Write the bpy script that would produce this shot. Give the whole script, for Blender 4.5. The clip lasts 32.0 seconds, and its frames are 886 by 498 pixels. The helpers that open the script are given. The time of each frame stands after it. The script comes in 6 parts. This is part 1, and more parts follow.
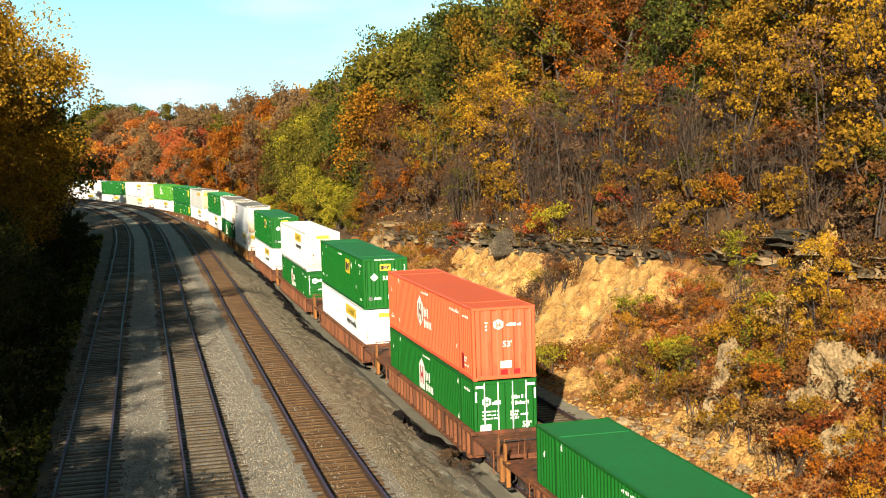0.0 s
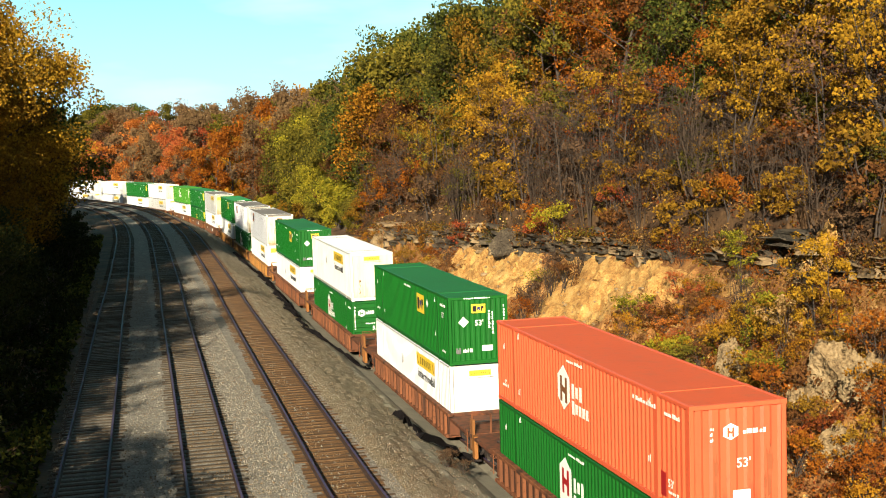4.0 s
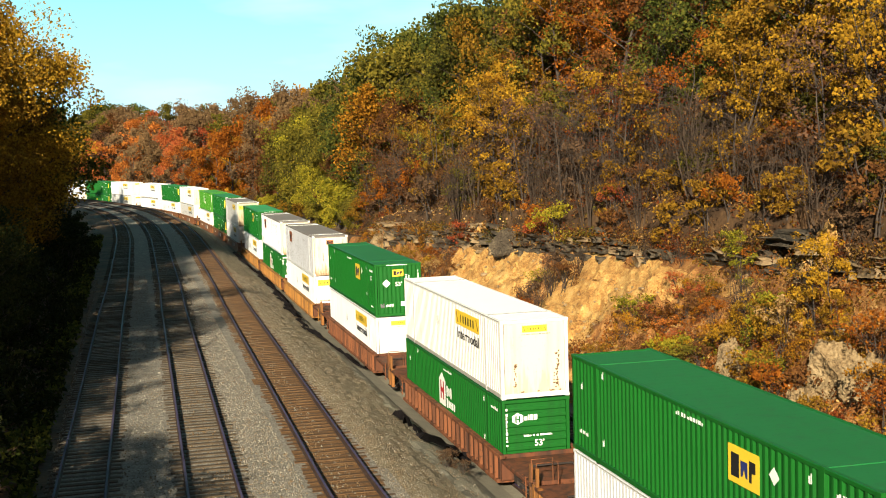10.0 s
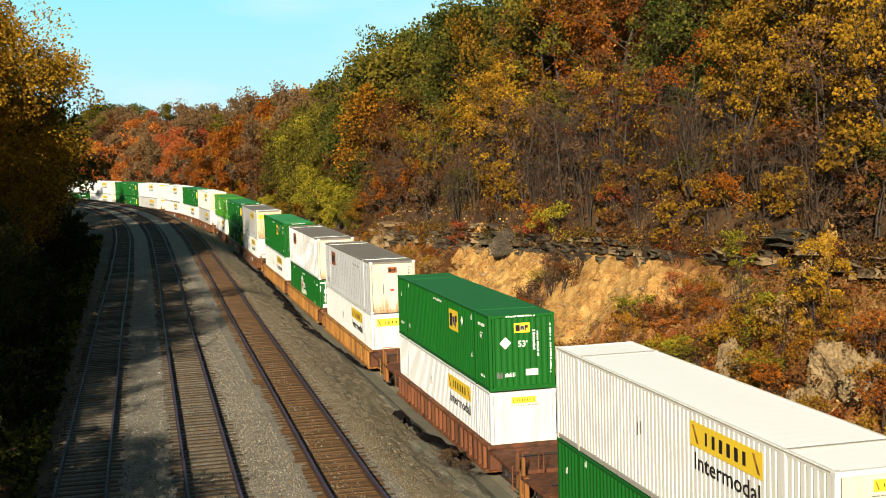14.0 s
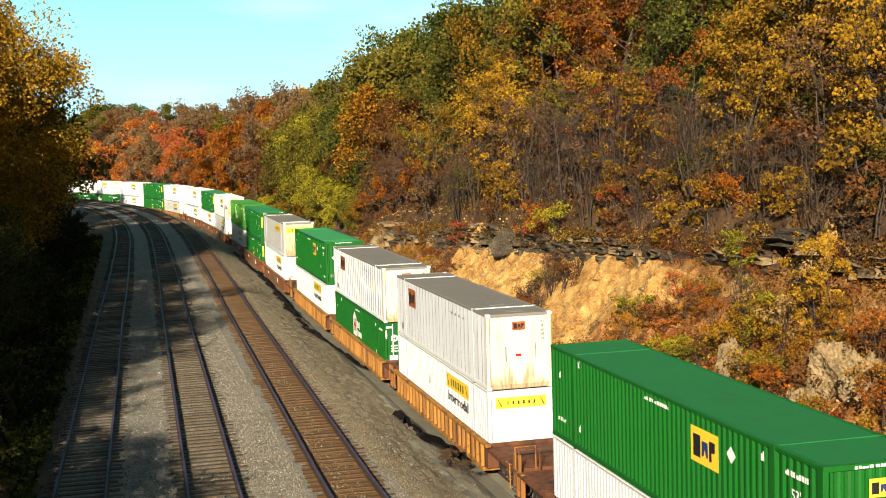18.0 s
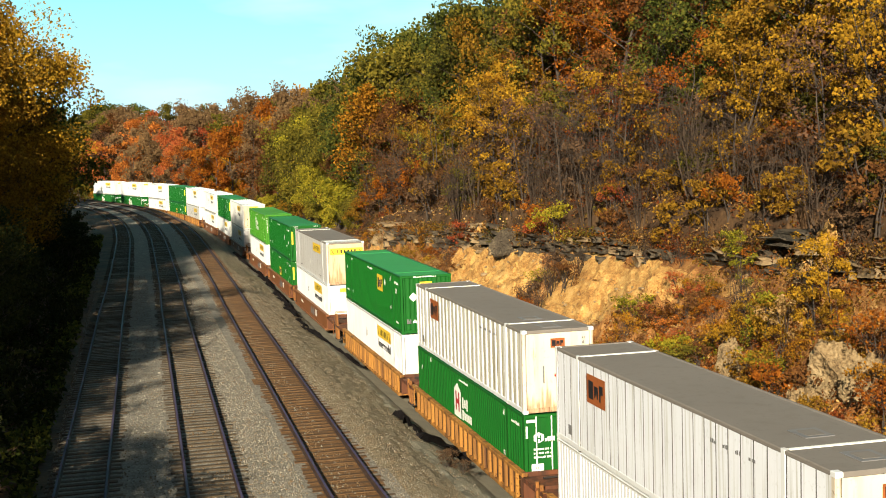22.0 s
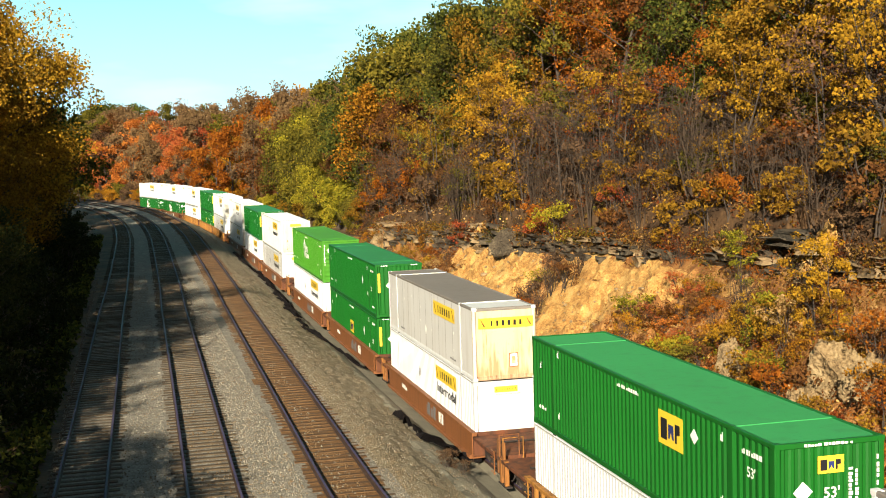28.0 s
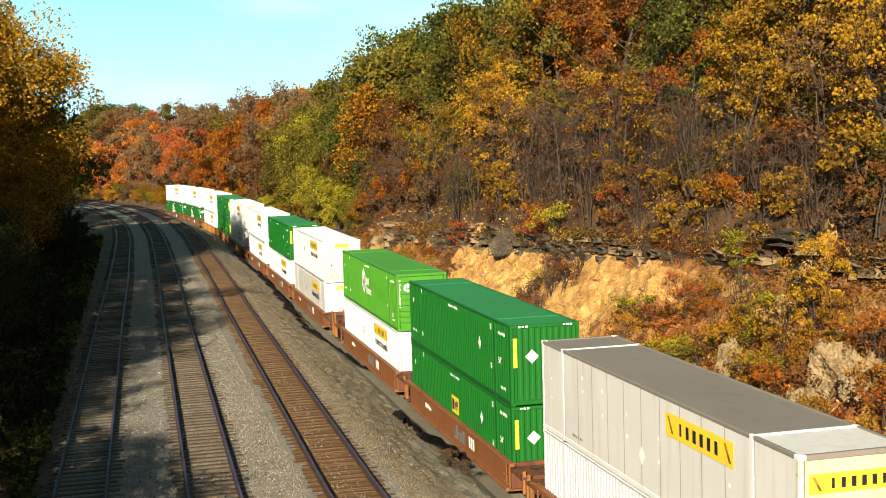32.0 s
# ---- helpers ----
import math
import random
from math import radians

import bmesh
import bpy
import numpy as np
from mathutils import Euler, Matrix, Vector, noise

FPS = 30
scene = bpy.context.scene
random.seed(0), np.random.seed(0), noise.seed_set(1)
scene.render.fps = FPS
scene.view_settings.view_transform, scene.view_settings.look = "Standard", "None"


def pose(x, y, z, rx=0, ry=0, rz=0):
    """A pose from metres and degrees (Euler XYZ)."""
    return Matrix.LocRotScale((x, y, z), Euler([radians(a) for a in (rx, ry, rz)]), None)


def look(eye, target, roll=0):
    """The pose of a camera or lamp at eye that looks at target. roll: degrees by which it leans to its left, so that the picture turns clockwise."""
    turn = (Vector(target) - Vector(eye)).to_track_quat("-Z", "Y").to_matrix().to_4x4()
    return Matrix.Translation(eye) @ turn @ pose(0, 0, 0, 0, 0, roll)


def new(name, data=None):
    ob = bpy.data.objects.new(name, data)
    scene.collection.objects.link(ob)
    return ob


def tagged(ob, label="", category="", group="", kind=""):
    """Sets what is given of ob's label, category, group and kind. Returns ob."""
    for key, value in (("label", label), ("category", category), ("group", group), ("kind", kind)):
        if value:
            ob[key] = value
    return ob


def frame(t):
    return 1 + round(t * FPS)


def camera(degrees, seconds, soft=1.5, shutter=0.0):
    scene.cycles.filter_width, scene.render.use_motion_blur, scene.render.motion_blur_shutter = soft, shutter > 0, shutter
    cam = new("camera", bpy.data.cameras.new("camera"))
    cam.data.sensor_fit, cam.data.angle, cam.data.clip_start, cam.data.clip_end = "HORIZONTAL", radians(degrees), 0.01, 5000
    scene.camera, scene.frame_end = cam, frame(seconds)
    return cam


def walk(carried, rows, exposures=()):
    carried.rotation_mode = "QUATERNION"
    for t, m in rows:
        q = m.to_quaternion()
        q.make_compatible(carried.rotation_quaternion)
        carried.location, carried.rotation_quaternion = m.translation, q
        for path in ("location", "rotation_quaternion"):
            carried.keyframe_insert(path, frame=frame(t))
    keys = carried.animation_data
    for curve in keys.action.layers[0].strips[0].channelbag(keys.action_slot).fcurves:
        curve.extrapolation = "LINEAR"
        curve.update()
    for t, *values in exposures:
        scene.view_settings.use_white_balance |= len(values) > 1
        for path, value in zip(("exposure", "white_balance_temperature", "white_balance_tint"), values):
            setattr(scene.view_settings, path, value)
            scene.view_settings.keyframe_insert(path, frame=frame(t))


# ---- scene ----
# ---------------------------------------------------------------- camera
cam = camera(38.797, 32.0, soft=1.0)
EYE = (0.0, 0.0, 9.626)
VIEW = look(EYE, (0.0, 10.0, 9.626 - 10 * math.tan(radians(4.819))), -1.706)
DIM = [(0, 0.0), (3, -0.10), (6, -0.22), (9, -0.18), (11, -0.33), (13, -0.52), (14.5, -0.48), (18, -0.20), (20, -0.34), (23, -0.24), (25, -0.18), (28, -0.08), (32, -0.10)]
walk(cam, [(0.0, VIEW), (32.0, VIEW)], [(t, 1.52 + d) for t, d in DIM])

# ---------------------------------------------------------------- sky, sun, exposure
SUN_AZ, SUN_EL = 10.0, 21.4         # the light travels 10 degrees to the right of straight ahead
world = bpy.data.worlds.new("sky")
scene.world = world
world.use_nodes = True
wn, wl = world.node_tree.nodes, world.node_tree.links
sky = wn.new("ShaderNodeTexSky")
sky.sky_type, sky.sun_disc = "NISHITA", False
sky.sun_elevation, sky.sun_rotation = radians(SUN_EL), radians(180 + SUN_AZ)
sky.air_density, sky.dust_density, sky.ozone_density = 1.0, 0.15, 2.0
vivid = wn.new("ShaderNodeHueSaturation")
vivid.inputs["Hue"].default_value, vivid.inputs["Saturation"].default_value = 0.49, 0.55
wl.new(sky.outputs[0], vivid.inputs["Color"]), wl.new(vivid.outputs[0], wn["Background"].inputs[0])
wn["Background"].inputs[1].default_value = 0.024
sun = new("sun", bpy.data.lights.new("sun", "SUN"))
sun.data.energy, sun.data.angle, sun.data.color = 5.0, radians(0.5), (1.0, 0.88, 0.67)
az, el = radians(SUN_AZ), radians(SUN_EL)
sun.matrix_world = look((0, 0, 60), (math.sin(az) * math.cos(el), math.cos(az) * math.cos(el), 60 - math.sin(el)))



def sky_backdrop():
    """Clear pale cyan sky far beyond the woods, paler towards the horizon, with thin cloud."""
    n, r = 48, 2600.0
    vs = [(r * math.sin(a), r * math.cos(a), z) for z in (-200, 1500) for a in (radians(-75 + 150 * i / n) for i in range(n + 1))]
    fs = [(i, i + 1, n + 2 + i, n + 1 + i) for i in range(n)]
    me = bpy.data.meshes.new("backdrop")
    me.from_pydata(vs, [], fs)
    m = bpy.data.materials.new("clear_sky")
    m.use_nodes = True
    nd, lk = m.node_tree.nodes, m.node_tree.links
    nd.clear()
    out, em, tc, sp = nd.new("ShaderNodeOutputMaterial"), nd.new("ShaderNodeEmission"), nd.new("ShaderNodeTexCoord"), nd.new("ShaderNodeSeparateXYZ")
    mr, cr = nd.new("ShaderNodeMapRange"), nd.new("ShaderNodeValToRGB")
    mr.inputs[1].default_value, mr.inputs[2].default_value = 40.0, 420.0
    e = cr.color_ramp.elements
    e[0].color, e[1].color = (0.60, 0.90, 0.96, 1), (0.26, 0.86, 0.97, 1)
    mp, ns, th, mx = nd.new("ShaderNodeMapping"), nd.new("ShaderNodeTexNoise"), nd.new("ShaderNodeMapRange"), nd.new("ShaderNodeMix")
    mp.inputs["Scale"].default_value = (0.0016, 0.0016, 0.007)
    mp.inputs["Rotation"].default_value = (0.0, 0.25, 0.0)
    ns.inputs["Scale"].default_value, ns.inputs["Detail"].default_value = 1.0, 5
    th.inputs[1].default_value, th.inputs[2].default_value, th.inputs[4].default_value = 0.52, 0.75, 0.55
    mx.data_type = "RGBA"
    mx.inputs[7].default_value = (0.85, 0.95, 0.97, 1)
    lk.new(tc.outputs["Object"], sp.inputs[0]), lk.new(sp.outputs[2], mr.inputs[0]), lk.new(mr.outputs[0], cr.inputs[0])
    lk.new(tc.outputs["Object"], mp.inputs[0]), lk.new(mp.outputs[0], ns.inputs[0]), lk.new(ns.outputs[0], th.inputs[0])
    lk.new(th.outputs[0], mx.inputs[0]), lk.new(cr.outputs[0], mx.inputs[6]), lk.new(mx.outputs[2], em.inputs[0])
    em.inputs[1].default_value = 0.52
    lk.new(em.outputs[0], out.inputs[0])
    me.materials.append(m)
    tagged(new("backdrop", me), "clear pale cyan sky with thin cloud", "sky", kind="structure")


sky_backdrop()

# ---------------------------------------------------------------- plan: s along the line, o across it (right is positive)
KNOT_S = [-20, 20, 60, 90, 120, 150, 180, 210, 250, 330, 470, 520]
KNOT_K = [0, 0, 0.0001, -0.00015, -0.0002, -0.00083, -0.00187, -0.00283, -0.00284, -0.00277, -0.0027, 0]
_S = np.arange(-300.0, 2500.0, 1.0)
_K = np.interp(_S, KNOT_S, KNOT_K)
_H = np.concatenate([[0], np.cumsum((_K[1:] + _K[:-1]) / 2)])
_I = 300
_H = _H - _H[_I] + radians(-14.02)
_X = np.concatenate([[0], np.cumsum((np.sin(_H[1:]) + np.sin(_H[:-1])) / 2)])
_Y = np.concatenate([[0], np.cumsum((np.cos(_H[1:]) + np.cos(_H[:-1])) / 2)])
_X, _Y = _X - _X[_I] + 7.07, _Y - _Y[_I] + 30.0
UP, LOW = -0.5, -3.0                 # rail tops of the three upper tracks and of the lower pair


def at(s, o=0.0, z=0.0):
    """World place of a point of the plan."""
    h = np.interp(s, _S, _H)
    return Vector((np.interp(s, _S, _X) + o * np.cos(h), np.interp(s, _S, _Y) - o * np.sin(h), z))


def at_many(s, o):
    h = np.interp(s, _S, _H)
    return np.interp(s, _S, _X) + o * np.cos(h), np.interp(s, _S, _Y) - o * np.sin(h)


def heading(s):
    return float(np.interp(s, _S, _H))


def value_noise(x, y, seed=0.0):
    """Smooth random unevenness, -1 to 1, with a grain of one unit."""
    x, y = np.asarray(x, float), np.asarray(y, float)
    i, j = np.floor(x), np.floor(y)
    u, v = x - i, y - j
    u, v = u * u * (3 - 2 * u), v * v * (3 - 2 * v)

    def corner(a, b):
        h = np.sin(a * 127.1 + b * 311.7 + seed * 74.7 + 0.5) * 43758.5453
        return (h - np.floor(h)) * 2 - 1
    return (corner(i, j) * (1 - u) + corner(i + 1, j) * u) * (1 - v) + (corner(i, j + 1) * (1 - u) + corner(i + 1, j + 1) * u) * v


def wave(x, y, seed=0.0):
    """Unevenness at several scales."""
    v = 0
    for n, (k, a) in enumerate(((0.05, 0.55), (0.13, 0.35), (0.36, 0.22), (0.9, 0.12))):
        v = v + a * value_noise(k * (x * 0.8 + y * 0.6), k * (y * 0.8 - x * 0.6), seed + n * 3.0)
    return v


def ledge_o(s):
    return np.interp(s, [-20, 15, 30, 45, 60, 85, 110, 140, 200], [14, 14.5, 15.5, 14, 11.5, 8.8, 9, 10, 11])


def ledge_z(s):
    return np.interp(s, [-20, 15, 30, 45, 60, 85, 110, 140, 200], [4.1, 3.7, 3.2, 2.55, 2.05, 0.95, -0.3, -1.2, -1.5])


def ground_z(s, o, rough=True):
    """Height of the ground."""
    s, o = np.asarray(s, float), np.asarray(o, float)
    n = wave(s, o) if rough else 0
    n2 = (0.34 * value_noise(s * 0.42, o * 0.5, 5) + 0.30 * value_noise(s * 0.9 + o * 0.5, o * 1.1 - s * 0.3, 6) - 0.30 * np.abs(value_noise(s * 1.7 + o, o * 2.0 - s * 0.6, 7)) + 0.16 * value_noise(s * 4.1, o * 4.3, 8)) if rough else 0
    lo, lz = ledge_o(s), ledge_z(s)
    flat = np.interp(o, [-18.5, -17.6, -6.1, -5.5, -3.8, -3.0, -2.0, -1.5, 2.2, 2.8, 6.2], [-0.96, -0.708, -0.705, -0.88, -1.72, -2.12, -2.9, -3.13, -3.16, -3.22, -3.22])
    left = -1.0 + 3.1 * np.clip((-o - 18.5) / 8, 0, 1) ** 1.2 + 2.0 * np.clip((-o - 26) / 40, 0, 1) + n * 0.5 * np.clip((-o - 18.5) / 4, 0, 1)
    t = np.clip((o - 6.4) / (lo - 6.4), 0, 1)
    foot = -3.22 + (lz + 3.22) * (0.30 * t + 0.70 * t ** 1.15) + (n * 0.9 + n2) * np.clip(t * 5, 0, 1) * np.clip((1.02 - t) * 6, 0, 1)
    u = np.clip(o - lo, 0, 400)
    hollow = 1.9 * np.clip(1.6 - np.abs(s - 25.2) / 0.9, 0, 1)
    cliff = 1.9 * np.clip((u - 0.75 - hollow) / 0.6, 0, 1) * np.clip((125 - s) / 40, 0, 1)
    steep = np.interp(s, [0, 60, 90, 130, 180, 260], [0.47, 0.46, 0.44, 0.29, 0.13, 0.10])
    hill = lz + cliff + steep * np.minimum(u, 38) + 0.10 * np.clip(u - 38, 0, 60) + n * np.clip((u - 1) / 6, 0, 1) * 0.9
    z = np.where(o < -18.5, left, np.where(o < 6.4, flat, np.where(o < lo, foot, hill)))
    return z


def gz(s, o):
    return float(ground_z(s, o))
# ---------------------------------------------------------------- materials
def material(name, base, rough=0.8, metal=0.0):
    m = bpy.data.materials.new(name)
    m.use_nodes = True
    b = m.node_tree.nodes["Principled BSDF"]
    b.inputs["Base Color"].default_value = (*base, 1)
    b.inputs["Roughness"].default_value, b.inputs["Metallic"].default_value = rough, metal
    b.inputs["Specular IOR Level"].default_value = 0.5 if rough < 0.5 or metal else 0.25
    return m, m.node_tree.nodes, m.node_tree.links, b


def ramp(nodes, stops):
    r = nodes.new("ShaderNodeValToRGB")
    e = r.color_ramp.elements
    while len(e) < len(stops):
        e.new(0.5)
    for i, (p, c) in enumerate(stops):
        e[i].position, e[i].color = p, (*c, 1)
    return r


def surface(name, stops, scale, rough=0.85, metal=0.0, bump=0.3, fine=8.0, grain=0.25, stretch=(1, 1, 1), coord="Object", distance=0.05):
    """A mottled surface: a broad colour ramp over coarse noise, with fine grain over it and a bump."""
    m, n, l, b = material(name, stops[0][1], rough, metal)
    tc, mp = n.new("ShaderNodeTexCoord"), n.new("ShaderNodeMapping")
    mp.inputs["Scale"].default_value = stretch
    l.new(tc.outputs[coord], mp.inputs[0])
    a, f = n.new("ShaderNodeTexNoise"), n.new("ShaderNodeTexNoise")
    a.inputs["Scale"].default_value, a.inputs["Detail"].default_value = scale, 6
    f.inputs["Scale"].default_value, f.inputs["Detail"].default_value = scale * fine, 3
    l.new(mp.outputs[0], a.inputs[0]), l.new(mp.outputs[0], f.inputs[0])
    mx = n.new("ShaderNodeMix")
    mx.inputs[0].default_value = grain
    l.new(a.outputs[0], mx.inputs[2]), l.new(f.outputs[0], mx.inputs[3])
    r = ramp(n, stops)
    l.new(mx.outputs[0], r.inputs[0]), l.new(r.outputs[0], b.inputs["Base Color"])
    bp = n.new("ShaderNodeBump")
    bp.inputs["Strength"].default_value, bp.inputs["Distance"].default_value = bump, distance
    l.new(f.outputs[0], bp.inputs["Height"]), l.new(bp.outputs[0], b.inputs["Normal"])
    return m


def leaves(name, stops):
    """Leaf colour: differs from leaf to leaf and from plant to plant, lets some light through."""
    m, n, l, b = material(name, stops[0][1], 0.85)
    b.inputs["Specular IOR Level"].default_value = 0.1
    g, oi = n.new("ShaderNodeNewGeometry"), n.new("ShaderNodeObjectInfo")
    mx = n.new("ShaderNodeMath")
    mx.operation = "MULTIPLY_ADD"
    mx.inputs[1].default_value = 0.62
    md = n.new("ShaderNodeMath")
    md.operation = "MULTIPLY"
    md.inputs[1].default_value = 0.38
    l.new(oi.outputs["Random"], md.inputs[0])
    l.new(g.outputs["Random Per Island"], mx.inputs[0]), l.new(md.outputs[0], mx.inputs[2])
    r = ramp(n, stops)
    l.new(mx.outputs[0], r.inputs[0]), l.new(r.outputs[0], b.inputs["Base Color"])
    tr, ms = n.new("ShaderNodeBsdfTranslucent"), n.new("ShaderNodeMixShader")
    l.new(r.outputs[0], tr.inputs[0])
    ms.inputs[0].default_value = 0.3
    l.new(b.outputs[0], ms.inputs[1]), l.new(tr.outputs[0], ms.inputs[2])
    l.new(ms.outputs[0], n["Material Output"].inputs[0])
    return m


def painted(name, base, dirt=(0.16, 0.09, 0.05), amount=0.25, rough=0.45, streak=True, wide=1.6, lift=1.0, start=0.52):
    """Painted steel or panel: faded in patches, with rain streaks and grime."""
    m, n, l, b = material(name, base, rough)
    tc, mp = n.new("ShaderNodeTexCoord"), n.new("ShaderNodeMapping")
    mp.inputs["Scale"].default_value = (wide, wide, 0.12) if streak else (1, 1, 1)
    l.new(tc.outputs["Object"], mp.inputs[0])
    a, f = n.new("ShaderNodeTexNoise"), n.new("ShaderNodeTexNoise")
    a.inputs["Scale"].default_value, a.inputs["Detail"].default_value = 2.2, 8
    f.inputs["Scale"].default_value, f.inputs["Detail"].default_value = 0.5, 4
    l.new(mp.outputs[0], a.inputs[0]), l.new(tc.outputs["Object"], f.inputs[0])
    r = ramp(n, [(start, (0, 0, 0)), (start + 0.26, (1, 1, 1))])
    l.new(a.outputs[0], r.inputs[0])
    k = n.new("ShaderNodeMath")
    k.operation = "MULTIPLY"
    k.inputs[1].default_value = amount
    l.new(r.outputs[0], k.inputs[0])
    fade = n.new("ShaderNodeMix")
    fade.data_type = "RGBA"
    fade.inputs[6].default_value = (*base, 1)
    fade.inputs[7].default_value = (*[min(1, c * 0.78 + 0.03 * lift * max(base) ** 2) for c in base], 1)
    l.new(f.outputs[0], fade.inputs[0])
    mx = n.new("ShaderNodeMix")
    mx.data_type = "RGBA"
    mx.inputs[7].default_value = (*dirt, 1)
    l.new(k.outputs[0], mx.inputs[0]), l.new(fade.outputs[2], mx.inputs[6])
    spot, chip, much, worn = n.new("ShaderNodeTexNoise"), ramp(n, [(0.60, (0, 0, 0)), (0.70, (1, 1, 1))]), n.new("ShaderNodeMath"), n.new("ShaderNodeMix")
    spot.inputs["Scale"].default_value, spot.inputs["Detail"].default_value = 9.0, 8
    much.operation, much.inputs[1].default_value = "MULTIPLY", 0.65 * amount * (0.3 if min(base) > 0.5 else 1.0)
    worn.data_type = "RGBA"
    worn.inputs[7].default_value = (*[c * 0.6 for c in dirt], 1)
    l.new(tc.outputs["Object"], spot.inputs[0]), l.new(spot.outputs[0], chip.inputs[0]), l.new(chip.outputs[0], much.inputs[0])
    l.new(much.outputs[0], worn.inputs[0]), l.new(mx.outputs[2], worn.inputs[6])
    l.new(worn.outputs[2], b.inputs["Base Color"])
    return m


M = {}
M["soil"] = surface("forest_floor", [(0.3, (0.022, 0.012, 0.006)), (0.5, (0.066, 0.036, 0.016)), (0.7, (0.125, 0.070, 0.028))], 0.5, 0.95, bump=0.8)
M["slope_soil"] = surface("leaf_strewn_slope_soil", [(0.3, (0.070, 0.028, 0.010)), (0.45, (0.185, 0.078, 0.022)), (0.58, (0.300, 0.145, 0.042)), (0.72, (0.400, 0.255, 0.105))], 1.1, 0.95, bump=1.0, fine=7, grain=0.4, distance=0.12)
M["ballast"] = surface("grey_ballast", [(0.32, (0.080, 0.072, 0.058)), (0.5, (0.168, 0.153, 0.125)), (0.66, (0.285, 0.262, 0.218))], 1.6, 0.95, bump=1.0, fine=7, grain=0.6)
M["shoulder"] = surface("brownish_shoulder_gravel", [(0.32, (0.085, 0.066, 0.038)), (0.5, (0.165, 0.132, 0.082)), (0.66, (0.25, 0.205, 0.135))], 2.2, 0.95, bump=1.0, fine=8, grain=0.6)
M["brown_ballast"] = surface("rust_stained_ballast", [(0.32, (0.050, 0.025, 0.010)), (0.5, (0.140, 0.070, 0.024)), (0.68, (0.205, 0.115, 0.045))], 1.6, 0.95, bump=0.9, fine=7, grain=0.55)
M["fine_gravel"] = surface("fine_grey_gravel", [(0.35, (0.146, 0.136, 0.101)), (0.65, (0.233, 0.213, 0.157))], 1.2, 0.95, bump=0.5, fine=14, grain=0.5)
M["sandstone"] = surface("sandy_rock_slope", [(0.32, (0.110, 0.050, 0.017)), (0.43, (0.300, 0.150, 0.042)), (0.56, (0.455, 0.268, 0.082)), (0.70, (0.520, 0.360, 0.150))], 1.3, 0.95, bump=1.0, fine=6, grain=0.45, distance=0.15)
M["rock"] = surface("weathered_ledge_rock", [(0.3, (0.066, 0.043, 0.023)), (0.5, (0.211, 0.145, 0.076)), (0.7, (0.343, 0.264, 0.152))], 0.7, 0.9, bump=0.9, fine=6, grain=0.4, distance=0.1)
M["grey_rock"] = surface("dark_grey_ledge_rock", [(0.3, (0.014, 0.010, 0.007)), (0.5, (0.055, 0.043, 0.029)), (0.72, (0.135, 0.108, 0.068))], 1.3, 0.92, bump=1.0, fine=6, grain=0.45, distance=0.12)
M["rail"] = surface("rusty_rail_side", [(0.35, (0.022, 0.012, 0.009)), (0.65, (0.050, 0.027, 0.018))], 3, 0.85)
M["railhead"], _, _, _ = material("worn_rail_head", (0.050, 0.036, 0.075), 0.65)
M["railhead"].node_tree.nodes["Principled BSDF"].inputs["Specular IOR Level"].default_value = 0.12
M["tie"] = surface("weathered_timber", [(0.3, (0.024, 0.016, 0.010)), (0.55, (0.070, 0.050, 0.030)), (0.8, (0.130, 0.096, 0.060))], 2, 0.9, stretch=(0.4, 3, 3))
M["tie_brown"] = surface("rust_stained_timber", [(0.3, (0.028, 0.015, 0.007)), (0.55, (0.085, 0.045, 0.019)), (0.8, (0.145, 0.080, 0.034))], 2, 0.9, stretch=(0.4, 3, 3))
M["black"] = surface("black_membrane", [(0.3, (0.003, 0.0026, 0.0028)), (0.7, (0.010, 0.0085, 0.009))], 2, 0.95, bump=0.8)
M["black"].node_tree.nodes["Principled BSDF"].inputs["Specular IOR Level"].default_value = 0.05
M["bark"] = surface("grey_brown_bark", [(0.3, (0.020, 0.014, 0.011)), (0.7, (0.085, 0.066, 0.052))], 2.5, 0.95, stretch=(3, 3, 0.5), bump=0.7)
M["twig"] = surface("bare_twigs", [(0.3, (0.020, 0.013, 0.009)), (0.7, (0.062, 0.042, 0.028))], 2.5, 0.95, stretch=(2, 2, 0.5))
